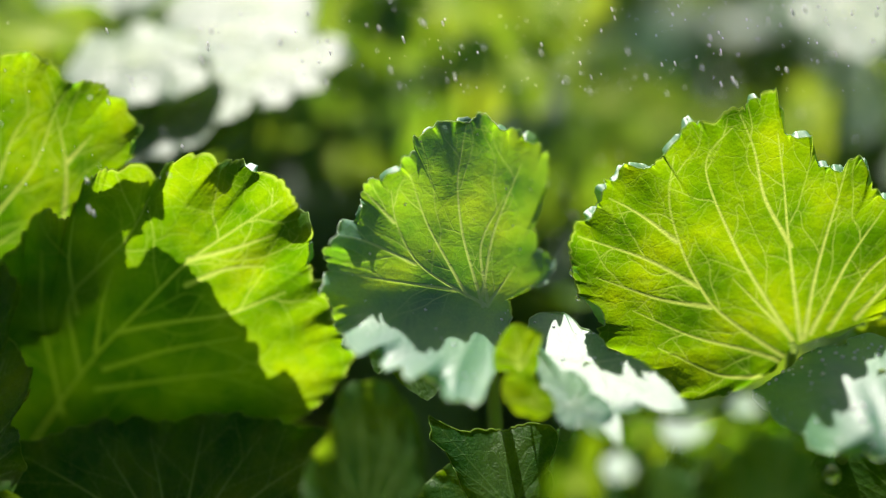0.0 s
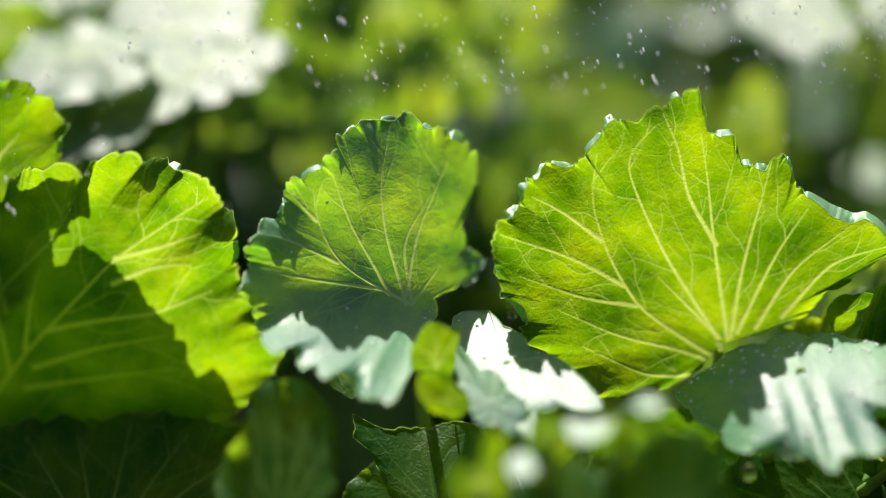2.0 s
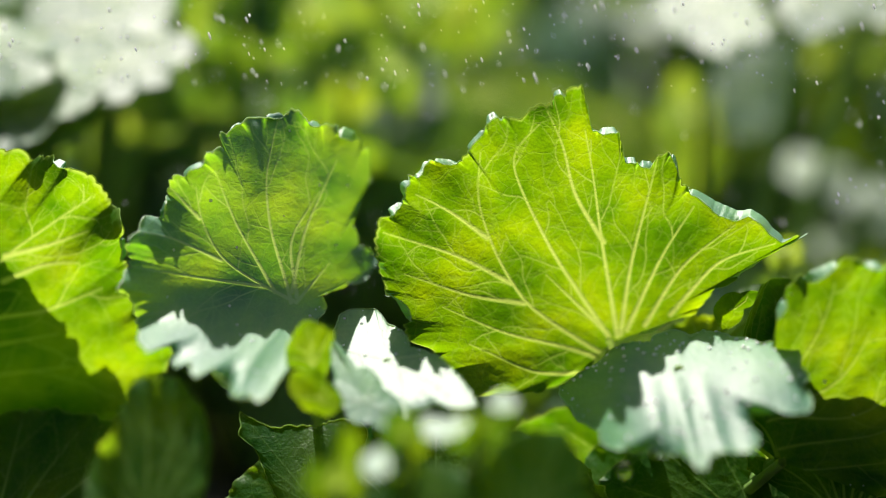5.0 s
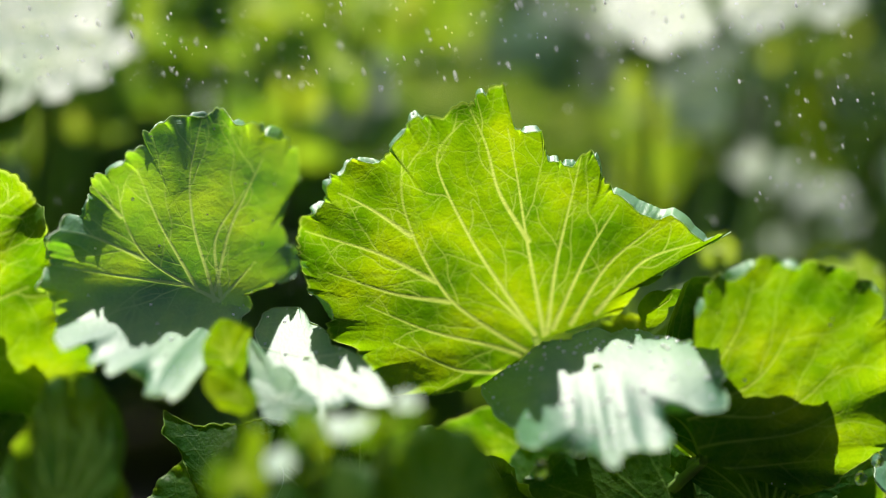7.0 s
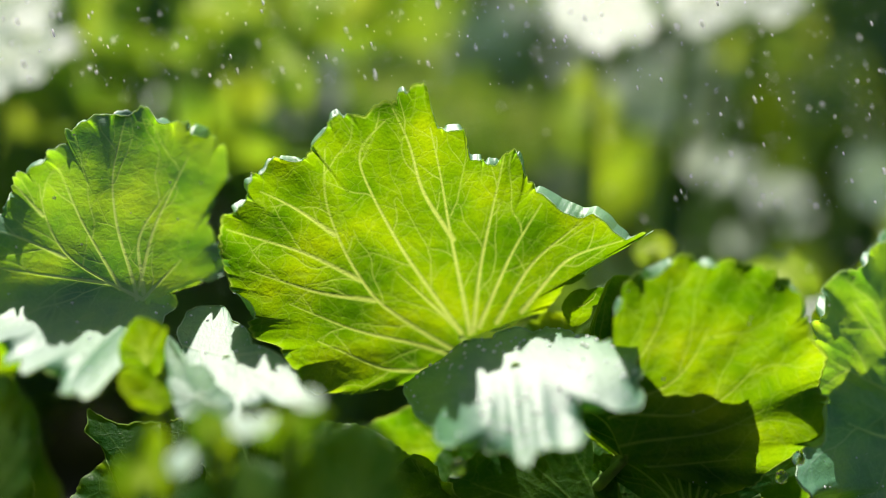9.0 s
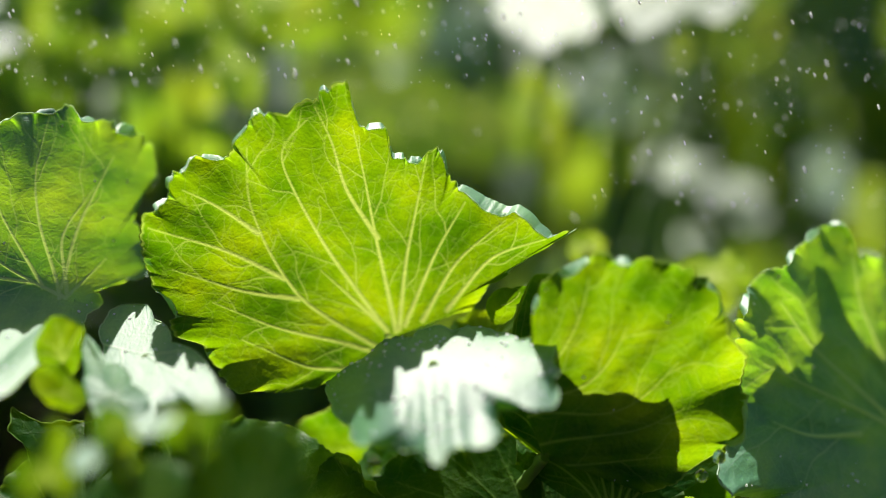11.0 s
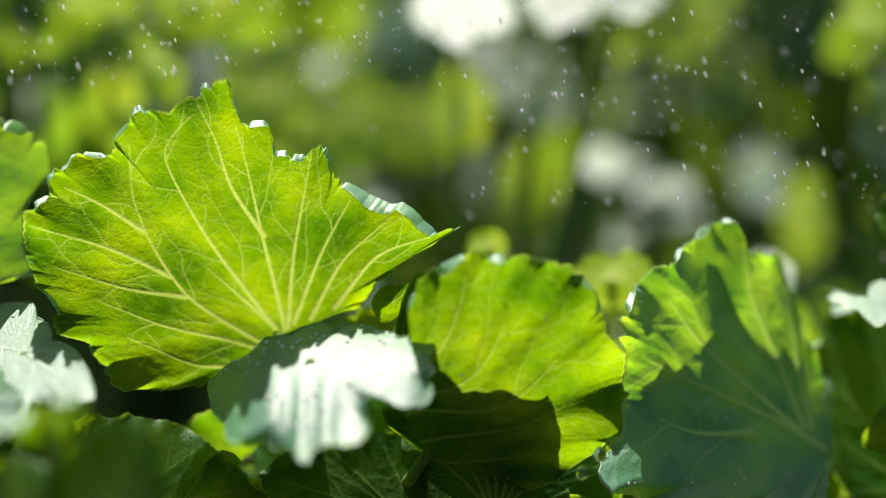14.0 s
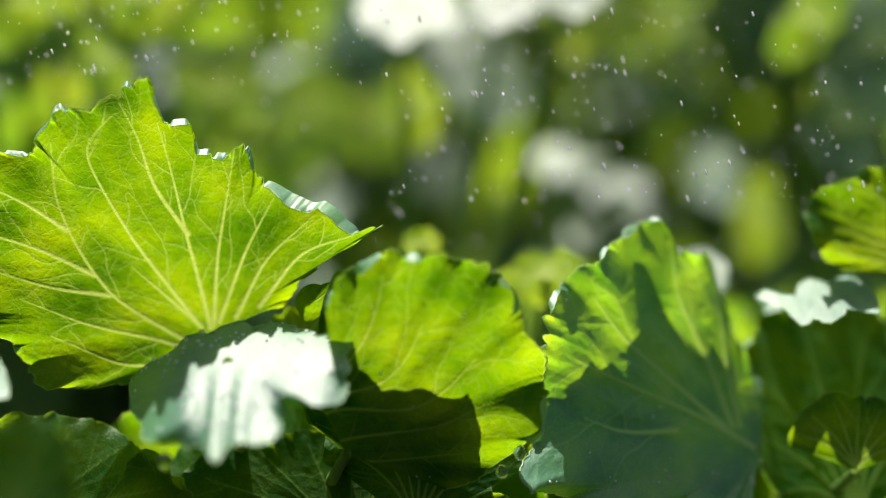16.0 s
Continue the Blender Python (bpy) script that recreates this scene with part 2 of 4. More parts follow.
def leaf(owner, base, rim, form=(0, 0, 0, 0, 0), mid=90, closed=False, fine=1, mat=None, ruffle=1.0, teeth=1.0, veins=None, stalk=True, quilt=1.0,
         curl_share=0.0, pleat=0.0, vein_gain=1.0, flap=1.0, beads=0, bead_size=0.0005, label="", shape=None, flaps=(), size_of_grid=None, edge=0.0002):
    """A leaf blade as a fan round its base. rim: outline as (degrees, millimetres) in the upright plane; form: depth per metre
    across, per metre up, per square metre across and up, and at the rim; shape(x, z): further depth; flaps: stretches of the rim
    (degrees from, to, millimetres) that fold over towards the path; edge: radius of the thickened rim."""
    mat = mat or LEAF
    LEAVES[0] += 1
    rng = np.random.default_rng(LEAVES[0] * 7 + 1)
    tx, tz, cx, cz, curl = form
    nr, na = size_of_grid or {0: (10, 36), 1: (60, 200), 2: (180, 520), 3: (320, 1050)}[fine]
    deg = np.array([d for d, _ in rim], float)
    mm = np.array([r for _, r in rim], float) / 1000
    if closed:
        deg, mm = np.append(deg, deg[0] + 360), np.append(mm, mm[0])
    # columns spread evenly along the outline
    ex, ez = mm * np.cos(np.radians(deg)), mm * np.sin(np.radians(deg))
    along = np.concatenate([[0], np.cumsum(np.hypot(np.diff(ex), np.diff(ez)))])
    s = np.linspace(0, along[-1], na, endpoint=not closed)
    a = np.radians(np.interp(s, along, deg))
    R = np.interp(s, along, mm)
    soft = max(1, na // 160)
    R = np.convolve(np.pad(R, soft, mode="wrap" if closed else "edge"), np.ones(2 * soft + 1) / (2 * soft + 1), "valid")
    size = float(mm.mean())
    scale = min(1, size / 0.03)

    def wander(freq, seed, line=None):
        """A smooth random line along the rim, about -1 to 1."""
        line = s if line is None else line
        r2 = np.random.default_rng(LEAVES[0] * 100 + seed)
        return sum(np.sin(line * freq * f + p) for f, p in zip(r2.uniform(0.45, 1.7, 6), r2.uniform(0, 6.28, 6))) / 2.2

    # small blunt teeth of uneven size
    ph = rng.uniform(0, 6.28, 6)
    tooth = (np.abs(np.sin(s * 420 + ph[0] + 1.9 * np.sin(s * 150 + ph[1]))) - 0.35) * 0.0010 * np.clip(0.6 + 0.7 * wander(120, 7), 0, 1.5)
    tooth = tooth + (np.abs(np.sin(s * 1050 + ph[2] + 2.5 * np.sin(s * 330 + ph[3]))) - 0.3) * 0.0005
    tooth = tooth + (np.abs(np.sin(s * 210 + ph[5] + 1.6 * np.sin(s * 90 + ph[4]))) - 0.62) * 0.0011
    roll = np.zeros_like(s)
    if curl_share:
        roll = np.clip((wander(300, 3) + 1.1 * (2 * curl_share - 1)) * 1.8, 0, 1) * np.clip(np.sin(a) * 2 + 0.6, 0, 1)
    reach = (0.0024 + 0.0014 * wander(420, 4)).clip(0.0006, 0.005) * scale * flap
    bend = np.full_like(s, 2.1)
    for d0, d1, long in flaps:
        g = np.clip((np.degrees(a) - d0) / 3 + 0.5, 0, 1) * np.clip((d1 - np.degrees(a)) / 3 + 0.5, 0, 1)
        g = g * g * (3 - 2 * g)
        roll = np.maximum(roll * (1 - g), g)
        reach = reach * (1 - g) + g * long / 1000 * (1 + 0.25 * wander(300, 6))
        bend = bend * (1 - g) + g * 2.0
    R = R + teeth * tooth * scale * (1 - 0.8 * roll)
    rho = (np.linspace(0.001 if closed else 0.012, 1, nr) ** 0.85)[:, None]
    swing = (a - a[0]) * size * 1.6          # turn about the base, as a length
    frill = wander(240, 1) * 0.0021 * ruffle * scale
    wave = wander(620, 8) * 0.0008 * ruffle * scale
    fold = wander(110, 2, swing) * 0.0009 * ruffle * scale
    # stretches of the rim roll over towards the path and show the waxy upper side
    rad, wax, lift = rho * R, 0 * rho * R, 0 * rho * R
    if roll.max() > 0:
        c = roll
        rr = 0.0009 * scale
        zone = np.maximum(0.006 * scale * max(1, flap * 0.7), 0.7 * reach + 0.002)
        t = np.clip((rho * R - (R - zone)) / zone, 0, 1)
        q = t * (bend * rr + reach)
        arc = np.minimum(q / rr, bend)
        rest = np.maximum(q - bend * rr, 0)
        rad = rho * R * (1 - c) + c * np.where(t > 0, R - rr + rr * np.sin(arc) + rest * np.cos(bend), rho * R * (R - rr) / (R - zone))
        lift = -c * (rr * (1 - np.cos(arc)) + rest * np.sin(bend))
        wax = c * np.clip((arc - 0.9) * 2, 0, 1)
    x, z = rad * np.cos(a), rad * np.sin(a)
    # share of an evened-out radius, so that notches in the rim send no creases inwards
    turn = np.linspace(a.min(), a.max(), 400)
    even = np.interp(turn, a, R, period=2 * math.pi if closed else None)
    even = np.convolve(np.pad(even, 40, mode="wrap" if closed else "edge"), np.ones(81) / 81, "valid")
    inner = np.clip(rad / np.interp(a, turn, even), 0, 1.25)
    y = tx * x + tz * z + cx * x * x + cz * z * z + curl * inner ** 4 + frill * rho ** 9 + wave * rho ** 22 + fold * inner ** 2.5 + lift
    if shape:
        y = y + shape(x, z)
    y = y + pleat * 0.001 * wander(230, 5, swing) * inner ** 1.6
    z = z - 0.3 * np.abs(frill + wave) * rho ** 14
    vein = np.zeros_like(x)
    if fine:
        m = math.radians(mid)
        if veins is None:
            # a midrib with a fan of main veins
            lo, hi = (m - 2.6, m + 2.6) if closed else (math.radians(deg[0]), math.radians(deg[-1]))
            veins = []
            for q in (0, 0.3, 0.58, 0.85, -0.3, -0.58, -0.85):
                e = m + (hi - m) * q if q > 0 else m + (m - lo) * q
                veins.append([(math.degrees(m + (e - m) * f), 1000 * np.interp(np.degrees(m + (e - m) * f), deg, mm, period=360 if closed else None) * k)
                              for k, f in ((0.03, 0.55), (0.3, 0.65), (0.6, 0.85), (0.92, 1.0 + rng.normal(0, 0.04)))])
        mains = [[(r / 1000 * math.cos(math.radians(d)), r / 1000 * math.sin(math.radians(d))) for d, r in v] for v in veins]
        turn_from = a.min() - 0.02 if not closed else a.min()

        def radius(q):
            q = (q - turn_from) % (2 * math.pi) + turn_from
            return float(np.interp(q, a, R))

        paths = vein_paths(rng, mains, radius, step=0.0008 if fine > 1 else 0.0016)
        vein, near = vein_field(x, z, paths, 0.0005 * min(1.25, size / 0.045))
        vein = vein * vein_gain
        y = y + quilt * 0.0006 * (near / 0.003) ** 2 * (1 - 0.4 * np.clip(inner, 0, 1)) - 0.00012 * vein
    for f in (70, 160, 300):
        d1, d2, q1, q2 = rng.uniform(0.6, 1.4, 4)
        y = y + 0.045 / f * np.sin(x * f * d1 + z * f * q2 * 0.6 + q1 * 9) * np.sin(z * f * d2 - x * f * q1 * 0.5 + q2 * 9) * np.clip(inner, 0, 1) ** 0.5
    vein = np.maximum(vein, 0.6 * np.clip((rho - 0.986) / 0.012, 0, 1) + 0 * x)   # pale margin colour, painting the bright line of the wet edge
    co = np.stack([x, y, z], -1)
    blade = np.stack([x + LEAVES[0] * 0.37, z, 0 * x], -1)
    if fine > 1 and edge:
        # the rim is a rounded, wet bead; pale vein colour paints its glint
        tip, out = co[-1], np.stack([np.cos(a), 0 * a, np.sin(a)], -1)
        near_way = np.array([0, -1.0, 0])
        arcs = [tip + edge * (math.sin(p) * out + (1 - math.cos(p)) * near_way) for p in np.linspace(0.6, 5.2, 6)]
        co = np.concatenate([co, np.array(arcs)])
        blade = np.concatenate([blade, np.repeat(blade[-1:], 6, 0)])
        vein = np.concatenate([vein, np.full((6, na), 1.0)])
        wax = np.concatenate([wax, np.repeat(wax[-1:], 6, 0)])
    me = grid_mesh("leaf", co, closed, [mat], {"vein": ("FLOAT", vein), "wax": ("FLOAT", wax), "blade": ("FLOAT_VECTOR", blade)})
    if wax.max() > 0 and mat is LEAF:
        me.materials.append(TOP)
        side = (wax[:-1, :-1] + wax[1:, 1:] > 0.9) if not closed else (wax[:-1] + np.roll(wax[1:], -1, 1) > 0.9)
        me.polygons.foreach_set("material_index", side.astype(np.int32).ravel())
    ob = new("leaf", me)
    ob.parent = owner
    ob.location = Vector(base) - owner.location
    if label:
        tagged(ob, label)
    if beads:
        spots = []
        for _ in range(beads):
            i, j = int(nr * math.sqrt(rng.uniform(0.1, 0.99))) - 1, int(rng.integers(1, na - 1))
            q = co[i, j]
            n = np.cross(co[i, j + 1] - co[i, j - 1], co[min(i + 1, nr - 1), j] - co[max(i - 1, 0), j])
            n = n / (np.linalg.norm(n) + 1e-12)
            if n[1] > 0:
                n = -n
            spots.append((q, n, rng.uniform(0.4, 1) ** 2 * bead_size))
        drop_cluster(ob, spots)
    if not stalk:
        return ob
    # stalk down to the crown of the plant
    b = Vector(base) - owner.location
    foot = Vector((0.1 * b.x, 0.1 * b.y, 0.0))
    mids = [b.lerp(foot, q) + Vector((0, 0.022 * math.sin(q * 3.14), -0.004 * math.sin(q * 3.14))) for q in np.linspace(0, 1, 9)]
    tube("stalk", mids, [0.0013 + 0.002 * q for q in np.linspace(0, 1, 9)], RIB, owner)
    return ob


def far_leaf(owner, centre, width, height, form=(0, 0, 0, 0, 0), turn=0.0, mat=None):
    """A closed blade round its middle, width by height as seen from the path."""
    r = np.random.default_rng(LEAVES[0] + 900)
    rim = []
    for d in range(0, 360, 15):
        q = math.radians(d - turn)
        rad = 1000 / math.hypot(math.cos(q) / (width / 2), math.sin(q) / (height / 2))
        rim.append((d, rad * r.uniform(0.85, 1.12)))
    return leaf(owner, centre, rim, form=form, mid=90 + turn, closed=True, fine=1, mat=mat or FAR_LEAF)


# -- leaves by plant --
plant_a = plant(-0.1206, 0.4553, "lettuce_plant", "bright green young lettuce with one large leaf half shaded")
leaf(plant_a, (-0.1461, 0.4371, 0.0810), [(-24.3, 23.2), (-11.4, 31.7), (-2.0, 41.0), (10.5, 53.4), (24.1, 62.3), (35.4, 68.2), (35.8, 75.5), (39.1, 82.2), (44.5, 82.9), (49.8, 83.2), (55.1, 78.5), (60.0, 78.9), (65.4, 79.8), (71.8, 75.3), (78.7, 70.0), (98.8, 61.0), (111.9, 44.7)],
     form=(-0.1, -0.2, 0, 0, 0), mid=47, fine=2, ruffle=0.9, teeth=1.4, quilt=0.3, curl_share=0.2,
     veins=[[(65, 19.0), (58, 42.4), (61, 57.9), (59, 67.8)], [(61, 16.6), (52, 38.2), (51, 55.0), (55, 71.1), (55, 77.0)], [(34, 49.9), (45, 60.5), (54, 68.9)], [(51, 17.0), (40, 39.5)], [(45, 60.5), (45, 71.0)]])
leaf(plant_a, (-0.1247, 0.4520, 0.0390), [(-1.6, 47.1), (7.2, 77.8), (11.3, 92.0), (15.1, 100.1), (18.6, 106.2), (24.3, 104.6), (31.9, 104.4), (34.7, 110.0), (39.0, 113.7), (43.0, 113.6), (46.2, 114.7), (50.3, 109.7), (55.4, 104.0), (58.3, 98.7), (58.5, 94.5), (61.9, 94.8), (67.1, 89.4), (71.1, 80.3), (71.3, 71.5), (75.2, 74.9), (81.3, 71.4), (81.5, 63.8), (87.5, 56.4), (97.1, 44.5), (118.4, 39.7), (150.6, 36.1)],
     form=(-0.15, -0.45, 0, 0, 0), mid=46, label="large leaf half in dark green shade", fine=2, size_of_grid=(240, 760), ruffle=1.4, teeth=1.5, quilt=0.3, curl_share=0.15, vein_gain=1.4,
     veins=[[(13, 2.3), (49, 25.9), (49, 42.8), (47, 61.5), (46, 80.7), (42, 110.8)], [(42, 20.6), (67, 34.7), (74, 44.6), (76, 62.5)], [(49, 33.4), (67, 51.3), (62, 62.6), (58, 75.8), (58, 88.5)], [(50, 42.3), (57, 56.6), (58, 65.5)], [(48, 50.9), (40, 63.3), (33, 78.7), (31, 96.1)], [(43, 39.6), (35, 56.9), (28, 78.3)], [(39, 33.5), (27, 53.6), (21, 76.6)], [(21, 19.0), (17, 41.6)], [(46, 80.7), (42, 90.4), (39, 103.1)], [(43, 74.9), (40, 87.7), (36, 95.7)], [(62, 48.8), (69, 62.1), (70, 74.5)]])
# Unseen leaf added close behind to cast the shade on the large leaf.
leaf(plant_a, (-0.1216, 0.4591, 0.0531), [(4.1, 79.9), (15.0, 84.6), (26.8, 76.4), (39.8, 78.3), (50.8, 78.4), (57.1, 79.4), (65.9, 70.6), (71.1, 61.2), (78.7, 55.9), (85.9, 53.7), (103.1, 48.3), (144.0, 45.4)],
     form=(-0.15, -0.45, 0, 0, 0), mid=74)
leaf(plant_a, (-0.1236, 0.3868, 0.0351), [(17.8, 16.9), (38.9, 20.9), (59.9, 24.5), (61.5, 32.0), (68.1, 36.5), (80.1, 41.6), (80.3, 47.6), (80.5, 54.2), (81.5, 59.6), (88.1, 62.0), (99.5, 64.4), (111.0, 59.9)],
     form=(0, 0.6, 0, 0, 0), mid=78, ruffle=2)
leaf(plant_a, (-0.0710, 0.4010, 0.0107), [(13.0, 53.9), (24.3, 55.8), (42.8, 58.4), (60.3, 49.0), (94.6, 42.7), (130.9, 51.5), (151.0, 65.4)],
     form=(0, 0.45, 0, 0, 0), mid=82)
leaf(plant_a, (-0.0170, 0.3469, 0.0316), [(41.4, 14.3), (61.2, 26.1), (75.4, 33.9), (89.2, 38.2), (100.8, 36.0), (108.9, 28.1), (146.6, 17.2)],
     form=(0, 0.44, 0, 0, 0), mid=94)
plant_b = plant(0.0199, 0.4371, "lettuce_plant", "wet lettuce with a cupped leaf and turned-down pale lip")
leaf(plant_b, (0.0123, 0.4025, 0.0845), [(24.1, 4.9), (24.3, 11.5), (24.7, 18.3), (33.9, 22.1), (49.3, 20.4), (59.3, 25.2), (63.1, 33.1), (63.4, 38.5), (66.8, 42.5), (71.0, 46.2), (75.1, 49.0), (80.8, 48.2), (84.5, 48.2), (87.3, 49.3), (90.8, 51.3), (95.0, 51.2), (99.2, 50.8), (103.4, 50.6), (106.8, 50.6), (110.8, 49.3), (114.2, 48.0), (115.6, 43.8), (122.0, 43.8), (126.9, 44.5), (132.7, 44.5), (138.6, 43.9), (144.2, 42.3), (149.5, 43.0), (152.8, 44.7), (156.8, 42.9), (160.5, 44.3), (165.6, 42.4), (172.4, 42.7), (175.9, 39.6), (181.8, 39.1), (188.0, 36.8), (193.1, 33.6), (196.1, 29.9), (207.1, 28.5), (207.7, 24.5), (217.2, 22.8), (225.7, 19.4), (236.6, 20.7), (253.0, 18.9), (264.3, 15.6), (280.9, 13.7), (302.5, 10.5), (315.7, 7.1)],
     shape=lambda x, z: 0.09 * z + 0.42 * x + 1.1 * soft_plus(x, 0.003) - 2.2 * soft_plus(-z, 0.0025)
     + 0.0014 * np.sin(x * 390 + 1.2) * np.clip(z * 45 - 0.3, 0, 1), mid=108, closed=True,
     label="cupped leaf with a frilled upright rim and a pale wet lip turned down", fine=2, size_of_grid=(260, 800), ruffle=1.9, teeth=1.4, pleat=0.35, vein_gain=1.2, mat=TOP, quilt=0.3, beads=60,
     flaps=[(73, 79, 4), (84, 88, 2.5), (95, 101, 2.5), (107, 112, 2), (122, 131, 3), (140, 146, 2.5)],
     veins=[[(135, 1.0), (151, 10.0), (149, 22.7), (138, 33.4), (130, 39.6)], [(138, 33.4), (137, 44.6)], [(149, 22.7), (151, 37.5), (155, 46.4)], [(151, 7.0), (127, 28.0), (121, 40.2)], [(151, 10.0), (164, 27.2), (166, 41.9)], [(161, 2.1), (111, 21.0), (105, 34.3), (97, 49.3)], [(109, 2.1), (101, 17.2), (81, 30.9)], [(135, 1.0), (57, 13.7)], [(121, 3.9), (88, 19.6), (77, 39.7)]])
leaf(plant_b, (-0.0098, 0.4123, 0.0726), [(162.3, 16.7), (165.7, 10.2), (216.7, 9.4), (218.5, 4.0), (272.1, 8.8), (295.2, 13.1), (309.0, 12.8), (334.6, 11.7), (360.0, 11.7)],
     form=(0, 0.5, 0, 0, 0), mid=261, stalk=False)
leaf(plant_b, (0.0360, 0.3834, 0.0709), [(108.7, 13.2), (140.3, 17.1), (156.3, 16.1), (168.1, 12.3), (196.4, 10.2), (229.3, 7.8), (266.2, 9.4), (286.3, 16.2), (301.1, 11.0), (323.5, 13.6), (329.7, 17.8), (337.7, 23.3), (353.1, 17.0), (371.1, 11.2), (395.2, 6.2), (453.9, 9.2)],
     form=(-0.26, 1.6, 0, 0, 0), mid=336, closed=True, fine=2, quilt=0.1, ruffle=0.8, teeth=1.0, mat=TOP, beads=50,
     veins=[[(167, 13.6), (86, 0.5), (12, 11.2)], [(86, 0.5), (-21, 11.0), (-24, 19.5)], [(164, 7.5), (-146, 6.0)], [(13, 2.5), (-60, 8.4)]])
leaf(plant_b, (0.0184, 0.3704, 0.0707), [(-53.6, 3.0), (0.0, 3.5), (47.7, 6.4), (61.0, 10.8), (98.8, 11.4), (125.2, 8.7), (180.0, 5.5)],
     form=(0, -0.2, 0, 0, 0), mid=63, stalk=False)
leaf(plant_b, (0.0196, 0.3612, 0.0646), [(131.7, 7.7), (197.0, 3.9), (260.6, 3.5), (314.7, 5.7), (341.4, 7.2), (410.5, 4.5), (454.7, 6.9)],
     form=(0, -0.1, 0, 0, 0), mid=293, closed=True, stalk=False)
leaf(plant_b, (0.0306, 0.3673, 0.0640), [(121.9, 15.7), (147.9, 8.2), (204.6, 5.1), (293.1, 5.6), (310.8, 11.9), (344.7, 10.1), (379.0, 5.0), (468.6, 6.9)],
     form=(0, 0.8, 0, 0, 0), mid=295, closed=True, stalk=False, mat=TOP)
leaf(plant_b, (0.0190, 0.3903, 0.0321), [(16.6, 7.8), (54.0, 13.9), (59.3, 21.2), (67.6, 23.5), (97.3, 20.5), (125.6, 24.2), (131.9, 30.5), (133.3, 33.1), (139.8, 29.1), (140.0, 23.8), (146.3, 18.2), (168.2, 10.8)],
     form=(0, 0.7, 0, 0, 0), mid=133, fine=2, vein_gain=0.25)
plant_c = plant(0.1024, 0.4328, "lettuce_plant", "sunlit yellow-green lettuce with a broad veined fan leaf")
leaf(plant_c, (0.0951, 0.42, 0.0735), [(21.3, 8.1), (21.5, 17.8), (22.0, 24.8), (30.5, 30.3), (30.7, 36.7), (30.9, 44.1), (31.1, 50.1), (31.3, 56.9), (31.5, 59.1), (31.7, 56.4), (34.0, 51.4), (40.3, 50.2), (46.2, 50.0), (48.5, 46.9), (56.7, 45.9), (64.9, 45.6), (67.9, 45.4), (71.2, 48.3), (74.3, 53.2), (78.2, 50.4), (81.2, 48.5), (85.7, 50.2), (88.2, 48.7), (89.2, 52.3), (90.3, 57.0), (94.4, 57.1), (97.0, 57.0), (97.8, 61.0), (98.2, 66.0), (98.8, 68.8), (100.6, 68.2), (102.4, 66.0), (103.4, 68.6), (104.8, 68.0), (105.8, 64.9), (109.0, 64.9), (115.1, 65.4), (117.9, 66.9), (118.1, 69.4), (119.7, 68.9), (122.7, 66.0), (126.7, 65.7), (130.1, 63.3), (132.1, 66.1), (134.4, 68.5), (136.5, 70.0), (138.2, 68.1), (143.1, 70.7), (145.2, 68.1), (148.8, 69.5), (151.8, 69.9), (153.6, 68.0), (157.2, 68.5), (160.4, 66.3), (163.5, 63.0), (165.6, 63.1), (168.1, 58.2), (170.9, 57.0), (175.0, 53.0), (181.7, 48.5), (189.5, 44.8), (196.7, 41.6), (202.7, 33.6), (209.5, 25.4), (216.8, 16.3), (225.1, 7.7)],
     shape=lambda x, z: -0.36 * np.hypot(x, soft_plus(z, 0.004)), mid=107, label="broad backlit yellow-green leaf with pale branching veins", fine=3, ruffle=1.0, teeth=1.4, quilt=0.3,
     vein_gain=1.1, flap=1.1, pleat=0.1, curl_share=0.5, beads=0, flaps=[(33, 66, 6.0), (79, 84, 3.6), (90, 96, 4.6), (117, 121.5, 3.8), (130.5, 135, 3.0), (141, 145.5, 4.5)],
     veins=[[(-104, 3.8), (166, 12.6), (155, 26.2), (143, 39.5), (134, 52.9), (125, 62.4)], [(155, 26.2), (161, 39.7), (161, 58.6)], [(149, 31.9), (150, 47.5), (154, 68.3)], [(106, 1.9), (124, 28.6), (122, 44.9), (120, 57.3), (109, 61.6)], [(110, 3.0), (134, 26.4)], [(46, 2.6), (93, 15.3), (97, 27.6), (98, 45.5), (99, 57.4)], [(96, 27.5), (106, 42.0), (105, 54.0), (107, 64.0)], [(43, 3.6), (78, 21.8), (78, 42.5), (78, 50.3)], [(41, 5.6), (62, 27.0), (61, 42.1)], [(29, 10.3), (50, 27.7), (46, 44.3)], [(-111, 4.9), (-174, 11.0), (174, 29.3), (167, 47.2)], [(-114, 8.8), (-159, 22.1), (179, 38.9)], [(27, 17.5), (40, 35.4), (33, 49.7)], [(140, 44.3), (141, 57.1), (143, 65.7)]])
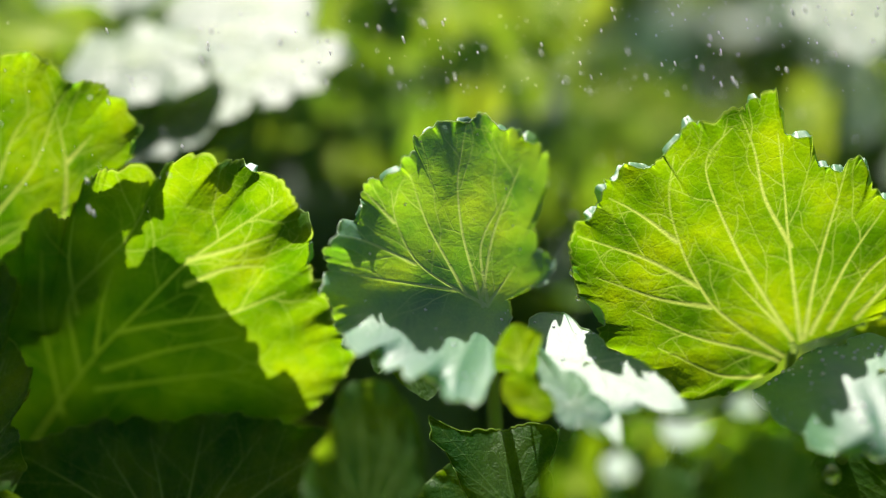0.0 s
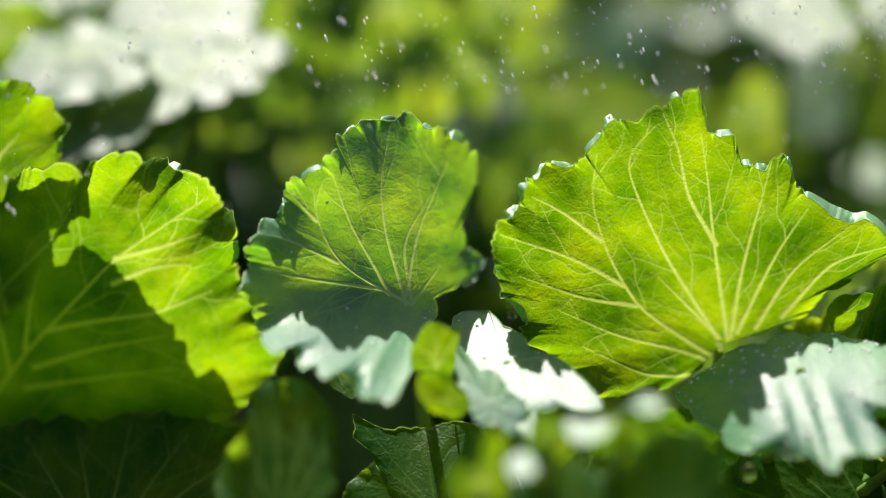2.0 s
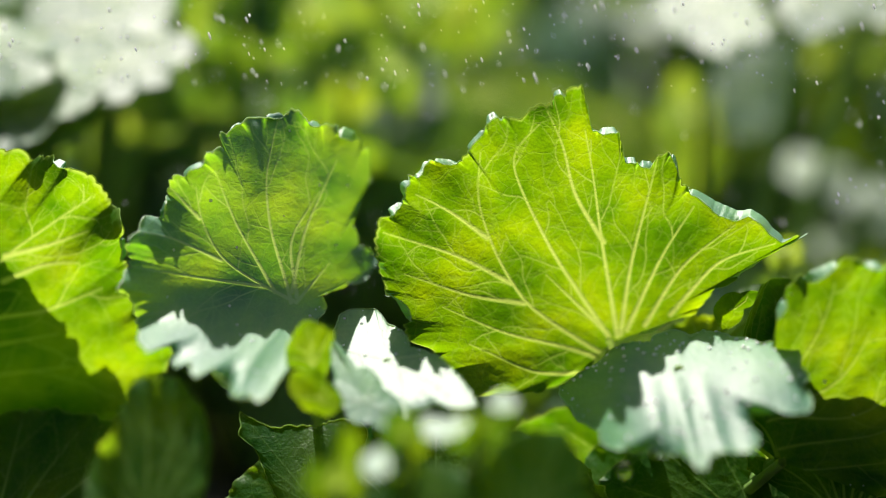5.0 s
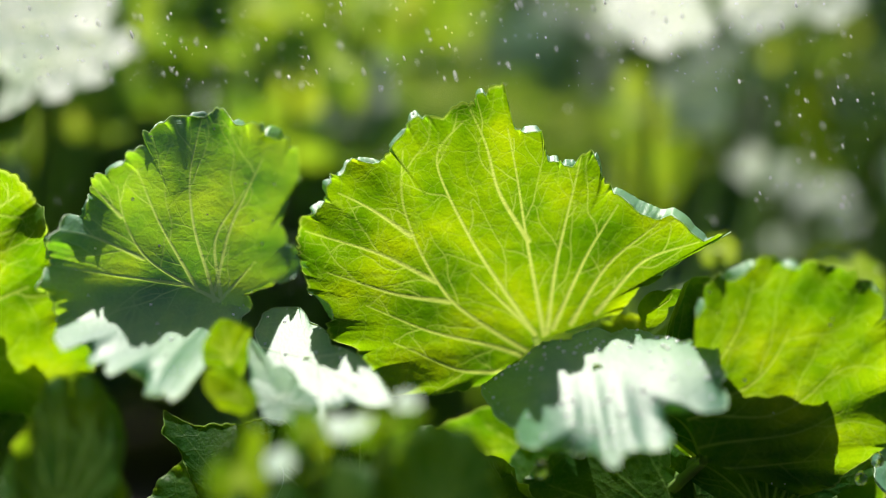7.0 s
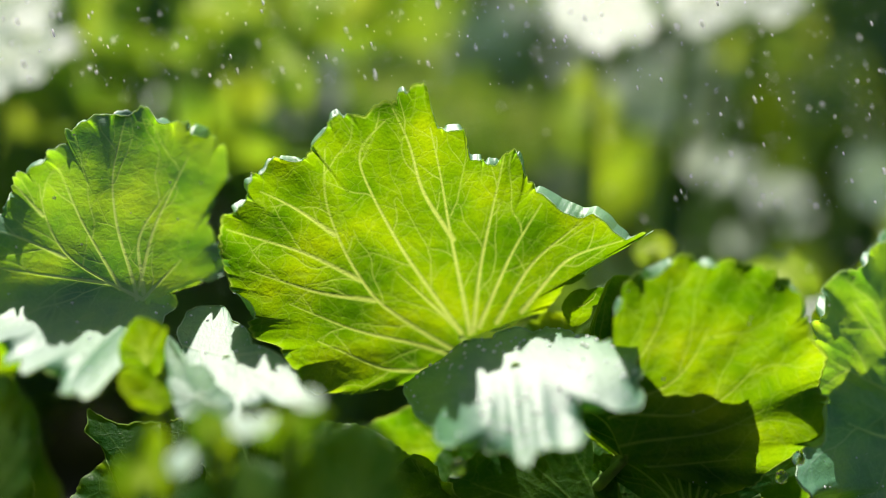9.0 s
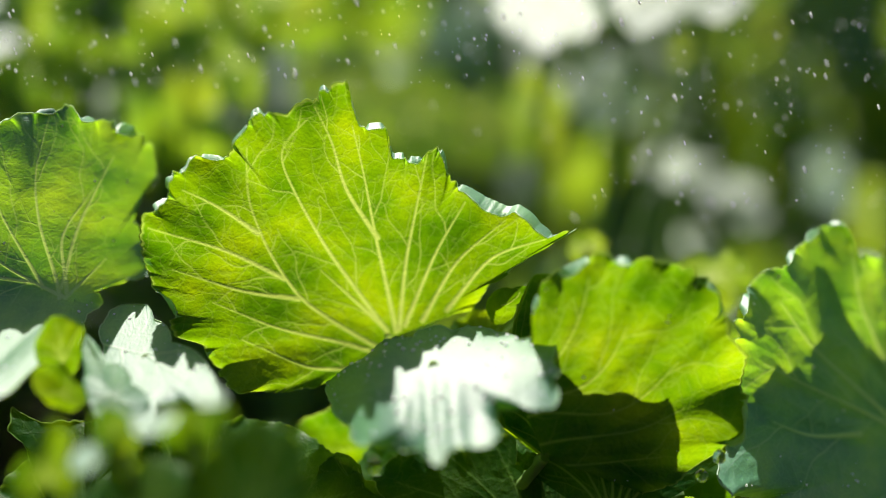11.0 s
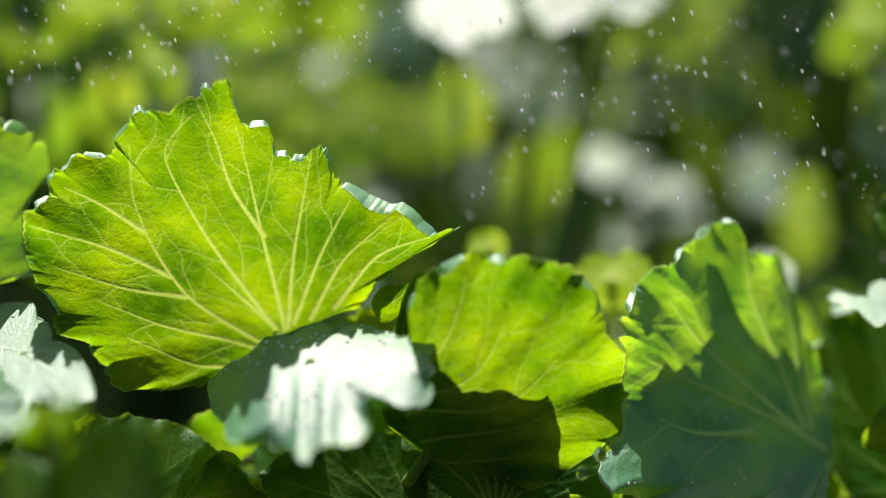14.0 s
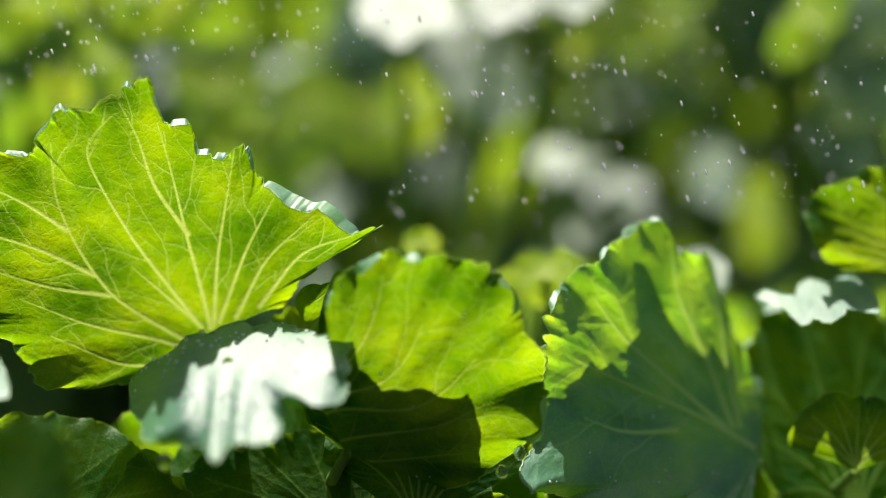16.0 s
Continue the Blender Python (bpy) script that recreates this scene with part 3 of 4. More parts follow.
leaf(plant_c, (0.1073, 0.377, 0.0697), [(-519.2, 27.2), (-512.0, 26.5), (-504.6, 24.7), (-498.9, 26.0), (-494.6, 23.3), (-486.3, 21.3), (-478.5, 18.2), (-466.1, 17.7), (-455.8, 17.5), (-446.0, 18.5), (-430.9, 16.5), (-420.3, 18.5), (-411.0, 20.6), (-403.5, 21.6), (-400.8, 20.2), (-397.9, 17.9), (-387.6, 17.5), (-382.6, 22.3), (-377.4, 28.2), (-368.3, 30.0), (-359.1, 28.4), (-347.8, 30.8), (-346.1, 32.3), (-345.9, 26.5), (-343.0, 21.9), (-334.1, 17.5), (-321.3, 13.1), (-292.7, 8.1), (-231.3, 8.6), (-200.6, 13.5), (-179.3, 19.7), (-168.4, 27.4)],
     shape=lambda x, z: 1.4 * z - 0.22 * x + 1.2 * soft_plus(-0.013 - x, 0.002) + 0.5 * soft_plus(z, 0.002) + 0.0006 * np.sin(x * 560 + 3 * np.sin(x * 170) + 60 * z) * np.clip(-z * 90, 0, 1), form=(0, 0, 0, 0, 0.002), mid=-87, closed=True,
     label="wet leaf bent forward, shining white in the sun", fine=2, size_of_grid=(200, 640), ruffle=1.4, quilt=0.1, pleat=0.1, teeth=1.3, vein_gain=0.15, mat=TOP, beads=170, bead_size=0.0006,
     veins=[[(-172, 24), (-120, 6), (-30, 22)], [(-150, 12), (-100, 16)], [(-60, 8), (-75, 18)]])
leaf(plant_c, (0.1354, 0.3903, 0.0452), [(-20.5, 26.4), (-6.4, 36.4), (1.6, 43.1), (8.1, 50.5), (19.1, 53.3), (29.1, 56.7), (35.7, 54.6), (45.1, 59.0), (54.3, 60.0), (64.5, 55.6), (71.8, 54.2), (80.2, 51.6), (91.0, 46.0), (96.0, 39.3), (97.5, 30.9), (114.3, 17.8)],
     form=(0.05, -0.32, 0, 0, 0), mid=49, fine=2, ruffle=1.2, pleat=0.7, quilt=0.3, teeth=1.0, vein_gain=0.8, curl_share=0.52, beads=12,
     veins=[[(179, 26.2), (132, 17.7), (84, 24.9), (77, 37.1), (78, 47.4)], [(179, 23.1), (103, 15.7), (63, 19.5), (57, 29.3), (60, 39.3)], [(-178, 22.1), (106, 12.6), (34, 19.6), (32, 28.7), (37, 41.4)], [(-175, 21.1), (58, 5.4), (16, 24.6), (20, 37.2)], [(174, 26.3), (128, 22.3), (101, 29.5), (95, 43.5)], [(-172, 20.2), (-12, 9.5), (0, 30.2)]])
# Three leaves added out of view behind the leaf above, to shade its foot.
leaf(plant_c, (0.1358, 0.3974, 0.0447), [(-8.7, 26.3), (22.5, 31.4), (43.0, 41.0), (55.6, 46.0), (66.8, 45.7), (78.4, 44.9), (86.3, 47.1), (93.7, 47.1), (104.9, 31.0), (141.3, 12.8)],
     form=(0, -0.1, 0, 0, 0), mid=70, teeth=0.3, ruffle=0.4)
leaf(plant_c, (0.1352, 0.4005, 0.0440), [(-8.7, 26.3), (22.5, 31.4), (43.0, 41.0), (55.6, 46.0), (66.8, 45.7), (78.4, 44.9), (86.3, 47.1), (93.7, 47.1), (104.9, 31.0), (141.3, 12.8)],
     form=(0, -0.1, 0, 0, 0), mid=70, teeth=0.3, ruffle=0.4)
leaf(plant_c, (0.1350, 0.4040, 0.0432), [(-8.7, 26.3), (22.5, 31.4), (43.0, 41.0), (55.6, 46.0), (66.8, 45.7), (78.4, 44.9), (86.3, 47.1), (93.7, 47.1), (104.9, 31.0), (141.3, 12.8)],
     form=(0, -0.1, 0, 0, 0), mid=70, teeth=0.3, ruffle=0.4)
leaf(plant_c, (0.1204, 0.4203, 0.0678), [(7.1, 24.2), (38.6, 29.1), (48.2, 28.5), (64.6, 20.1), (77.2, 13.1), (150.5, 12.1)],
     form=(0, 0.45, 0, 0, 0), mid=79)
leaf(plant_c, (0.1250, 0.4066, 0.0831), [(146.1, 3.9), (222.0, 4.1), (258.8, 5.6), (291.4, 4.5), (360.0, 3.8), (385.4, 10.2), (418.2, 5.1)],
     form=(0, -0.2, 0, 0, 0), mid=282, closed=True, stalk=False)
leaf(plant_c, (0.0908, 0.4047, 0.0261), [(56.9, 5.4), (99.4, 9.2), (99.6, 15.8), (115.4, 20.8), (132.2, 20.3), (148.6, 17.3)],
     form=(0, -0.1, 0, 0, 0), mid=103)
leaf(plant_c, (0.1174, 0.4047, 0.0157), [(7.9, 69.8), (16.5, 73.5), (34.3, 65.1), (58.1, 50.2), (96.6, 39.9), (134.9, 39.5), (160.3, 40.9)],
     form=(0, 0.43, 0, 0, 0), mid=84, stalk=False)
# Two low leaves added to keep the bottom of the bed dark.
leaf(plant_c, (0.0473, 0.3938, 0.0165), [(12.2, 50.3), (24.9, 47.9), (47.5, 42.5), (82.5, 35.9), (121.2, 39.9), (145.1, 52.2), (165.3, 58.1)],
     form=(0, 0.45, 0, 0, 0), mid=89)
leaf(plant_c, (0.1362, 0.3974, 0.0146), [(19.1, 45.3), (39.5, 38.6), (78.9, 30.7), (118.9, 37.7), (143.7, 48.5), (163.6, 52.4)],
     form=(0, 0.45, 0, 0, 0), mid=91)
plant_e = plant(0.0464, 0.3362, "lettuce_plant", "lettuce standing in front with curled lit leaf rims")
leaf(plant_e, (0.0277, 0.3200, 0.0504), [(-408.6, 6.9), (-360.0, 5.6), (-307.9, 6.5), (-294.5, 11.3), (-276.8, 14.0), (-264.7, 11.4), (-243.8, 6.9), (-127.9, 6.6)],
     form=(0, -0.15, 0, 0, 0), mid=-268, ruffle=2)
# Loose TOP blades of this plant are added as white glints on its rims.
leaf(plant_e, (0.0362, 0.3167, 0.0554), [(-482.8, 3.0), (-434.2, 2.3), (-373.9, 2.8), (-341.9, 4.8), (-251.9, 2.1), (-192.9, 3.0), (-151.7, 3.9)],
     form=(-0.26, 1.35, 0, 0, 0), mid=-317, closed=True, mat=TOP, stalk=False)
leaf(plant_e, (0.0414, 0.3200, 0.0605), [(-423.4, 4.6), (-382.1, 5.5), (-332.9, 4.5), (-287.6, 4.9), (-258.3, 6.3), (-194.3, 4.2), (-130.3, 5.4)],
     form=(0, -0.15, 0, 0, 0), mid=-277, closed=True, ruffle=2)
leaf(plant_e, (0.0498, 0.3179, 0.0623), [(-167.6, 4.1), (-137.0, 2.9), (-56.3, 1.6), (-2.2, 4.0), (21.2, 5.4), (30.7, 3.2), (108.4, 0.9), (165.8, 4.9)],
     form=(-0.26, 1.35, 0, 0, 0), mid=-1, closed=True, mat=TOP, stalk=False)
leaf(plant_e, (0.0576, 0.3200, 0.0626), [(-432.6, 3.4), (-369.5, 6.2), (-347.5, 9.3), (-326.3, 7.3), (-243.4, 2.3), (-166.0, 8.3)],
     form=(0, 0, 0, 0, 0), mid=-299, closed=True, ruffle=2)
leaf(plant_e, (0.0619, 0.3179, 0.0678), [(-440.5, 1.2), (-369.3, 2.9), (-328.2, 1.9), (-232.3, 1.4), (-167.3, 2.7)],
     form=(-0.26, 1.35, 0, 0, 0), mid=-304, closed=True, mat=TOP, stalk=False)
leaf(plant_e, (0.0676, 0.3262, 0.0391), [(15.9, 14.2), (36.9, 16.3), (67.8, 22.4), (96.1, 19.9), (115.7, 17.5), (159.8, 14.1)],
     form=(0, 0.36, 0, 0, 0), mid=88)
leaf(plant_e, (0.0441, 0.3286, 0.0387), [(6.6, 16.9), (36.9, 16.2), (79.4, 13.9), (121.7, 11.4), (172.5, 14.7)],
     form=(0, 0.45, 0, 0, 0), mid=90)
plant_d = plant(0.2624, 0.4553, "lettuce_plant", "deep green lettuce leaves in part shade with pale rims")
leaf(plant_d, (0.2492, 0.44, 0.0398), [(79.8, 15.4), (94.2, 25.1), (100.8, 33.8), (102.6, 45.5), (103.1, 55.5), (107.3, 59.9), (113.2, 60.6), (113.4, 64.3), (113.6, 68.3), (113.8, 71.8), (118.0, 74.4), (124.5, 73.2), (130.7, 73.6), (135.8, 73.6), (139.9, 75.2), (145.7, 75.4), (151.6, 70.8), (156.9, 66.8), (166.0, 65.8), (174.9, 66.4), (180.4, 68.8), (184.4, 63.5), (189.2, 49.5), (200.9, 27.9), (245.9, 11.4)],
     shape=lambda x, z: 0.55 * x + 0.1 * z - 1.2 * soft_plus(-z, 0.008) + 0.0022 * np.sin(x * 330 + 0.4) * np.clip(z * 30 - 0.6, 0, 1), mid=147, label="deep teal-green leaf in shade", fine=2, size_of_grid=(220, 600), ruffle=1.6, pleat=1.0, teeth=1.4, vein_gain=1.3, beads=70, mat=TOP,
     flaps=[(113, 117, 3), (119, 124, 3.5), (127, 131, 2), (141, 146, 3)],
     veins=[[(0, 0.0), (149, 15.3), (151, 27.3), (153, 48.3), (153, 60.3)], [(146, 12.9), (142, 33.1), (141, 52.3), (138, 65.6)], [(164, 26.2), (170, 41.4), (167, 52.9)], [(139, 10.9), (120, 30.1), (119, 50.2), (114, 65.1)], [(130, 9.2), (109, 31.2), (104, 48.9)]])
# Added leaf hidden behind the teal one, only to throw shade on it.
leaf(plant_d, (0.2487, 0.4465, 0.0398), [(79.8, 14.6), (94.2, 23.8), (100.8, 32.1), (102.6, 43.2), (103.1, 52.7), (107.3, 56.9), (113.2, 57.6), (113.4, 61.1), (113.6, 64.9), (113.8, 68.2), (118.0, 70.7), (124.5, 69.5), (130.7, 69.9), (135.8, 69.9), (139.9, 71.4), (145.7, 71.6), (151.6, 67.3), (156.9, 63.5), (166.0, 62.5), (174.9, 63.1)],
     shape=lambda x, z: 0.55 * x + 0.1 * z, mid=147, ruffle=0.5, teeth=0.6)
leaf(plant_d, (0.2760, 0.4315, 0.0211), [(31.2, 34.5), (54.9, 48.3), (69.0, 54.3), (78.3, 60.0), (84.5, 67.4), (95.6, 61.6), (102.9, 64.0), (111.0, 62.1), (115.1, 56.0), (127.8, 54.0), (132.4, 47.1), (145.6, 34.2), (171.1, 18.9)],
     form=(0, 0.45, 0, 0, 0), mid=101, fine=2, curl_share=0.52)
leaf(plant_d, (0.2625, 0.4264, 0.0818), [(-176.0, 12.5), (-170.6, 8.3), (-133.6, 7.7), (-110.4, 3.7), (-9.7, 7.3), (-9.5, 11.3), (-9.3, 15.6), (12.2, 16.0), (31.3, 14.5), (44.9, 7.6), (157.3, 4.2), (160.9, 11.6), (174.2, 15.1)],
     form=(-0.2, 1.55, 0, 0, 0), mid=-1, closed=True, stalk=False, fine=2, vein_gain=0.1, quilt=0.05, teeth=1.6, mat=TOP)
leaf(plant_d, (0.2724, 0.4203, 0.0364), [(18.9, 14.3), (59.6, 21.4), (83.0, 19.8), (111.8, 23.0), (122.8, 22.0), (147.2, 21.4), (159.4, 19.7)],
     form=(0, -0.1, 0, 0, 0), mid=89)
leaf(plant_d, (0.3112, 0.4328, 0.0873), [(96.7, 27.1), (113.2, 36.2), (129.3, 43.0), (144.2, 48.8), (151.9, 53.8), (158.4, 53.6), (168.3, 46.9), (174.1, 38.2), (175.9, 22.2)],
     form=(0, 0, 0, 0, 0), mid=159)
# Hidden leaf added to keep stray light off the low shaded leaves.
leaf(plant_c, (0.1531, 0.3959, 0.0256), [(27.0, 32.9), (43.0, 40.4), (57.0, 41.4), (72.3, 40.2), (89.8, 39.1), (108.4, 38.1), (124.8, 37.0), (146.2, 29.3)],
     form=(0, 0.44, 0, 0, 0), mid=87, stalk=False, teeth=0.3)
# Hidden leaf layers from here on, added to keep the plant cores dark.
leaf(plant_c, (0.1248, 0.4328, 0.0083), [(9.5, 68.7), (20.9, 72.1), (38.2, 75.1), (55.1, 70.0), (74.7, 62.8), (101.5, 57.8), (125.2, 60.6), (145.6, 70.8), (160.5, 72.1), (170.6, 68.9)],
     form=(0, -0.1, 0, 0, 0), mid=90, teeth=0.6)
leaf(plant_c, (0.1259, 0.4437, 0.0060), [(8.9, 74.4), (19.8, 74.9), (37.0, 77.4), (53.8, 71.7), (73.4, 63.8), (100.4, 58.1), (124.7, 60.6), (145.6, 71.0), (160.8, 72.4), (171.1, 74.7)],
     form=(0, -0.1, 0, 0, 0), mid=90, teeth=0.6)
leaf(plant_c, (0.1272, 0.4553, 0.0035), [(8.5, 80.5), (18.8, 77.7), (35.9, 79.9), (52.6, 73.6), (72.0, 64.9), (99.3, 58.4), (124.2, 60.6), (145.7, 71.2), (161.3, 72.7), (171.5, 80.7)],
     form=(0, -0.1, 0, 0, 0), mid=90, teeth=0.6)
leaf(plant_d, (0.2491, 0.4553, 0.0018), [(10.7, 64.0), (22.1, 67.4), (42.9, 61.9), (61.9, 44.0), (88.5, 35.5), (117.9, 43.9), (141.9, 57.5), (160.8, 67.1), (169.4, 64.5)],
     form=(0, -0.1, 0, 0, 0), mid=90, teeth=0.6)
leaf(plant_d, (0.2510, 0.4650, -0.0003), [(10.1, 69.5), (20.9, 69.7), (41.4, 63.6), (59.8, 44.7), (86.2, 35.3), (117.0, 43.3), (141.9, 57.1), (161.3, 66.9), (170.0, 70.0)],
     form=(0, -0.1, 0, 0, 0), mid=90, teeth=0.6)
leaf(plant_d, (0.2530, 0.4751, -0.0025), [(9.5, 75.3), (19.7, 72.2), (39.9, 65.4), (57.6, 45.5), (83.8, 35.1), (115.9, 42.7), (141.9, 56.6), (161.8, 66.7), (170.6, 75.8)],
     form=(0, -0.1, 0, 0, 0), mid=90, teeth=0.6)
leaf(plant_a, (-0.0874, 0.4650, 0.0032), [(10.9, 64.1), (19.6, 66.9), (32.7, 67.0), (47.2, 63.3), (73.9, 51.9), (112.6, 50.3), (138.5, 59.8), (157.4, 67.3), (169.0, 63.7)],
     form=(0, -0.1, 0, 0, 0), mid=90, teeth=0.6)
# -- end of leaves --


# -- far plants --
far_a = plant(-0.0992, 0.5604, "leafy_plant", "tall leafy plant with shiny pale leaf tops", "plant")
far_leaf(far_a, (-0.0707, 0.5461, 0.1851), 0.0598, 0.0375, form=(-0.25, 1.2, 0, 0, 0), turn=-15)
far_leaf(far_a, (-0.0609, 0.5411, 0.1723), 0.0529, 0.0150, form=(-0.25, 1.2, 0, 0, 0), turn=-8)
far_leaf(far_a, (-0.0826, 0.5061, 0.1517), 0.0689, 0.0225, form=(-0.25, 1.2, 0, 0, 0), turn=5)
far_leaf(far_a, (-0.0834, 0.4927, 0.1381), 0.0506, 0.0213, form=(-0.25, 1.2, 0, 0, 0), turn=10)
far_leaf(far_a, (-0.1381, 0.5341, 0.1715), 0.0621, 0.0275, form=(0.1, -0.25, 0, 0, 0), turn=0)
far_leaf(far_a, (-0.1595, 0.5142, 0.1501), 0.0598, 0.0275, form=(0.1, -0.25, 0, 0, 0), turn=5)
far_leaf(far_a, (-0.1227, 0.5541, 0.1944), 0.0552, 0.0275, form=(-0.25, 1.2, 0, 0, 0), turn=0)
far_leaf(far_a, (-0.0796, 0.5101, 0.1559), 0.0322, 0.0225, form=(-0.25, 1.2, 0, 0, 0), turn=0)
far_leaf(far_a, (-0.1077, 0.5031, 0.1486), 0.0598, 0.0300, form=(-0.25, 1.2, 0, 0, 0), turn=0)
far_leaf(far_a, (-0.0987, 0.4970, 0.1598), 0.0520, 0.0300, form=(-0.25, 1.2, 0, 0, 0), turn=4)
far_leaf(far_a, (-0.1131, 0.4870, 0.1444), 0.0420, 0.0240, form=(-0.25, 1.2, 0, 0, 0), turn=4)
far_leaf(far_a, (-0.0810, 0.4920, 0.1473), 0.0460, 0.0230, form=(-0.25, 1.2, 0, 0, 0), turn=12)
far_leaf(far_a, (-0.0913, 0.4820, 0.1366), 0.0400, 0.0200, form=(-0.25, 1.2, 0, 0, 0), turn=8)
far_leaf(far_a, (-0.0611, 0.5050, 0.1570), 0.0600, 0.0260, form=(-0.25, 1.2, 0, 0, 0), turn=15)
far_leaf(far_a, (-0.0635, 0.5907, 0.1672), 0.0302, 0.0302, form=(0, -0.2, 0, 0, 0), turn=0)
far_leaf(far_a, (-0.1478, 0.5907, 0.1434), 0.0691, 0.0389, form=(0, -0.2, 0, 0, 0), turn=0)
far_leaf(far_a, (-0.1197, 0.5907, 0.1920), 0.0259, 0.0324, form=(0, 0.45, 0, 0, 0), turn=0)
far_leaf(far_a, (-0.0916, 0.5907, 0.1413), 0.0259, 0.0216, form=(0, -0.2, 0, 0, 0), turn=0)
far_leaf(far_a, (-0.0728, 0.5266, 0.1721), 0.0693, 0.0250, form=(-0.25, 1.2, 0, 0, 0), turn=0)
far_leaf(far_a, (-0.0845, 0.5086, 0.1511), 0.0539, 0.0250, form=(-0.25, 1.2, 0, 0, 0), turn=10)
far_leaf(far_a, (-0.0622, 0.5266, 0.1637), 0.0289, 0.0173, form=(0, 1.0, 0, 0, 0), turn=0)
far_b = plant(-0.0053, 0.6071, "leafy_plant", "tall leafy plant with sunlit yellow-green leaves", "plant")
far_leaf(far_b, (-0.0225, 0.5907, 0.1953), 0.0346, 0.0259, form=(0, -0.2, 0, 0, 0), turn=0)
far_leaf(far_b, (0.0315, 0.5907, 0.1672), 0.0216, 0.0302, form=(0, -0.2, 0, 0, 0), turn=0)
far_leaf(far_b, (-0.0635, 0.5907, 0.1510), 0.0302, 0.0238, form=(0, -0.2, 0, 0, 0), turn=0)
far_leaf(far_b, (-0.0311, 0.5907, 0.1855), 0.0346, 0.0454, form=(0, -0.2, 0, 0, 0), turn=0)
far_leaf(far_b, (-0.0030, 0.5907, 0.1899), 0.0475, 0.0367, form=(0, -0.2, 0, 0, 0), turn=0)
far_leaf(far_b, (-0.0419, 0.5907, 0.1618), 0.0475, 0.0238, form=(0, -0.2, 0, 0, 0), turn=0)
far_leaf(far_b, (0.0121, 0.5907, 0.1650), 0.0259, 0.0346, form=(0, -0.2, 0, 0, 0), turn=0)
far_leaf(far_b, (0.0445, 0.5907, 0.1920), 0.0389, 0.0324, form=(0, -0.2, 0, 0, 0), turn=0)
far_leaf(far_b, (0.0304, 0.6335, 0.1628), 0.0394, 0.0324, form=(0, 0.7, 0, 0, 0), turn=0)
far_leaf(far_b, (0.0686, 0.6335, 0.1582), 0.0371, 0.0463, form=(0, 0.05, 0, 0, 0), turn=0)
far_leaf(far_b, (-0.0195, 0.6335, 0.1419), 0.0278, 0.0371, form=(0, -0.2, 0, 0, 0), turn=0)
far_leaf(far_b, (-0.0473, 0.6335, 0.1338), 0.0278, 0.0209, form=(0, -0.2, 0, 0, 0), turn=0)
far_leaf(far_b, (-0.0346, 0.6724, 0.1874), 0.0689, 0.0271, form=(0, -0.2, 0, 0, 0), turn=0)
far_leaf(far_b, (-0.0973, 0.6724, 0.1419), 0.0320, 0.0344, form=(-0.25, 1.2, 0, 0, 0), turn=0)
far_leaf(far_b, (-0.0961, 0.6724, 0.1874), 0.0443, 0.0369, form=(-0.25, 1.2, 0, 0, 0), turn=0)
far_leaf(far_b, (-0.0530, 0.6724, 0.1444), 0.0467, 0.0246, form=(0, 0.1, 0, 0, 0), turn=0)
far_c = plant(0.1449, 0.5533, "leafy_plant", "tall leafy plant with broad pale shiny leaves", "plant")
far_leaf(far_c, (0.1454, 0.5554, 0.1845), 0.0406, 0.0345, form=(-0.25, 1.2, 0, 0, 0), turn=-20)
far_leaf(far_c, (0.1820, 0.5554, 0.1870), 0.0244, 0.0295, form=(-0.3, 1.0, 0, 0, 0), turn=0)
far_leaf(far_c, (0.2064, 0.5554, 0.1896), 0.0244, 0.0244, form=(-0.3, 0.9, 0, 0, 0), turn=0)
far_leaf(far_c, (0.1475, 0.6244, 0.1516), 0.0228, 0.0388, form=(0, -0.2, 0, 0, 0), turn=0)
far_d = plant(0.1864, 0.6244, "leafy_plant", "leafy plant with a stout green stem", "plant")
far_leaf(far_d, (0.1801, 0.6830, 0.1662), 0.0360, 0.0380, form=(0, 0.6, 0, 0, 0), turn=0)
# Small blades tilted to mirror the sun, added as round, blurred water glints.
far_leaf(far_d, (0.2101, 0.6830, 0.1337), 0.0225, 0.0175, form=(-0.25, 1.2, 0, 0, 0), turn=0)
far_leaf(far_d, (0.2263, 0.6830, 0.1262), 0.0200, 0.0225, form=(-0.25, 1.2, 0, 0, 0), turn=0)
far_leaf(far_d, (0.2413, 0.6830, 0.1162), 0.0250, 0.0225, form=(-0.25, 1.2, 0, 0, 0), turn=0)
far_leaf(far_d, (0.2788, 0.6830, 0.1287), 0.0250, 0.0325, form=(0, 1.0, 0, 0, 0), turn=0)
far_leaf(far_d, (0.2238, 0.6830, 0.0994), 0.0200, 0.0137, form=(-0.25, 1.2, 0, 0, 0), turn=0)
far_leaf(far_d, (0.2336, 0.7050, 0.2018), 0.0567, 0.0438, form=(0, 0.15, 0, 0, 0), turn=0)
far_leaf(far_d, (0.2671, 0.7050, 0.1722), 0.0400, 0.0360, form=(0, 0.25, 0, 0, 0), turn=0)
far_leaf(far_d, (0.3045, 0.7050, 0.1090), 0.0232, 0.0438, form=(0, -0.2, 0, 0, 0), turn=0)
far_leaf(far_d, (0.1279, 0.7050, 0.1503), 0.0309, 0.0387, form=(0, 0.05, 0, 0, 0), turn=0)
far_leaf(far_d, (0.0982, 0.7050, 0.1541), 0.0387, 0.0464, form=(0, 0.05, 0, 0, 0), turn=0)
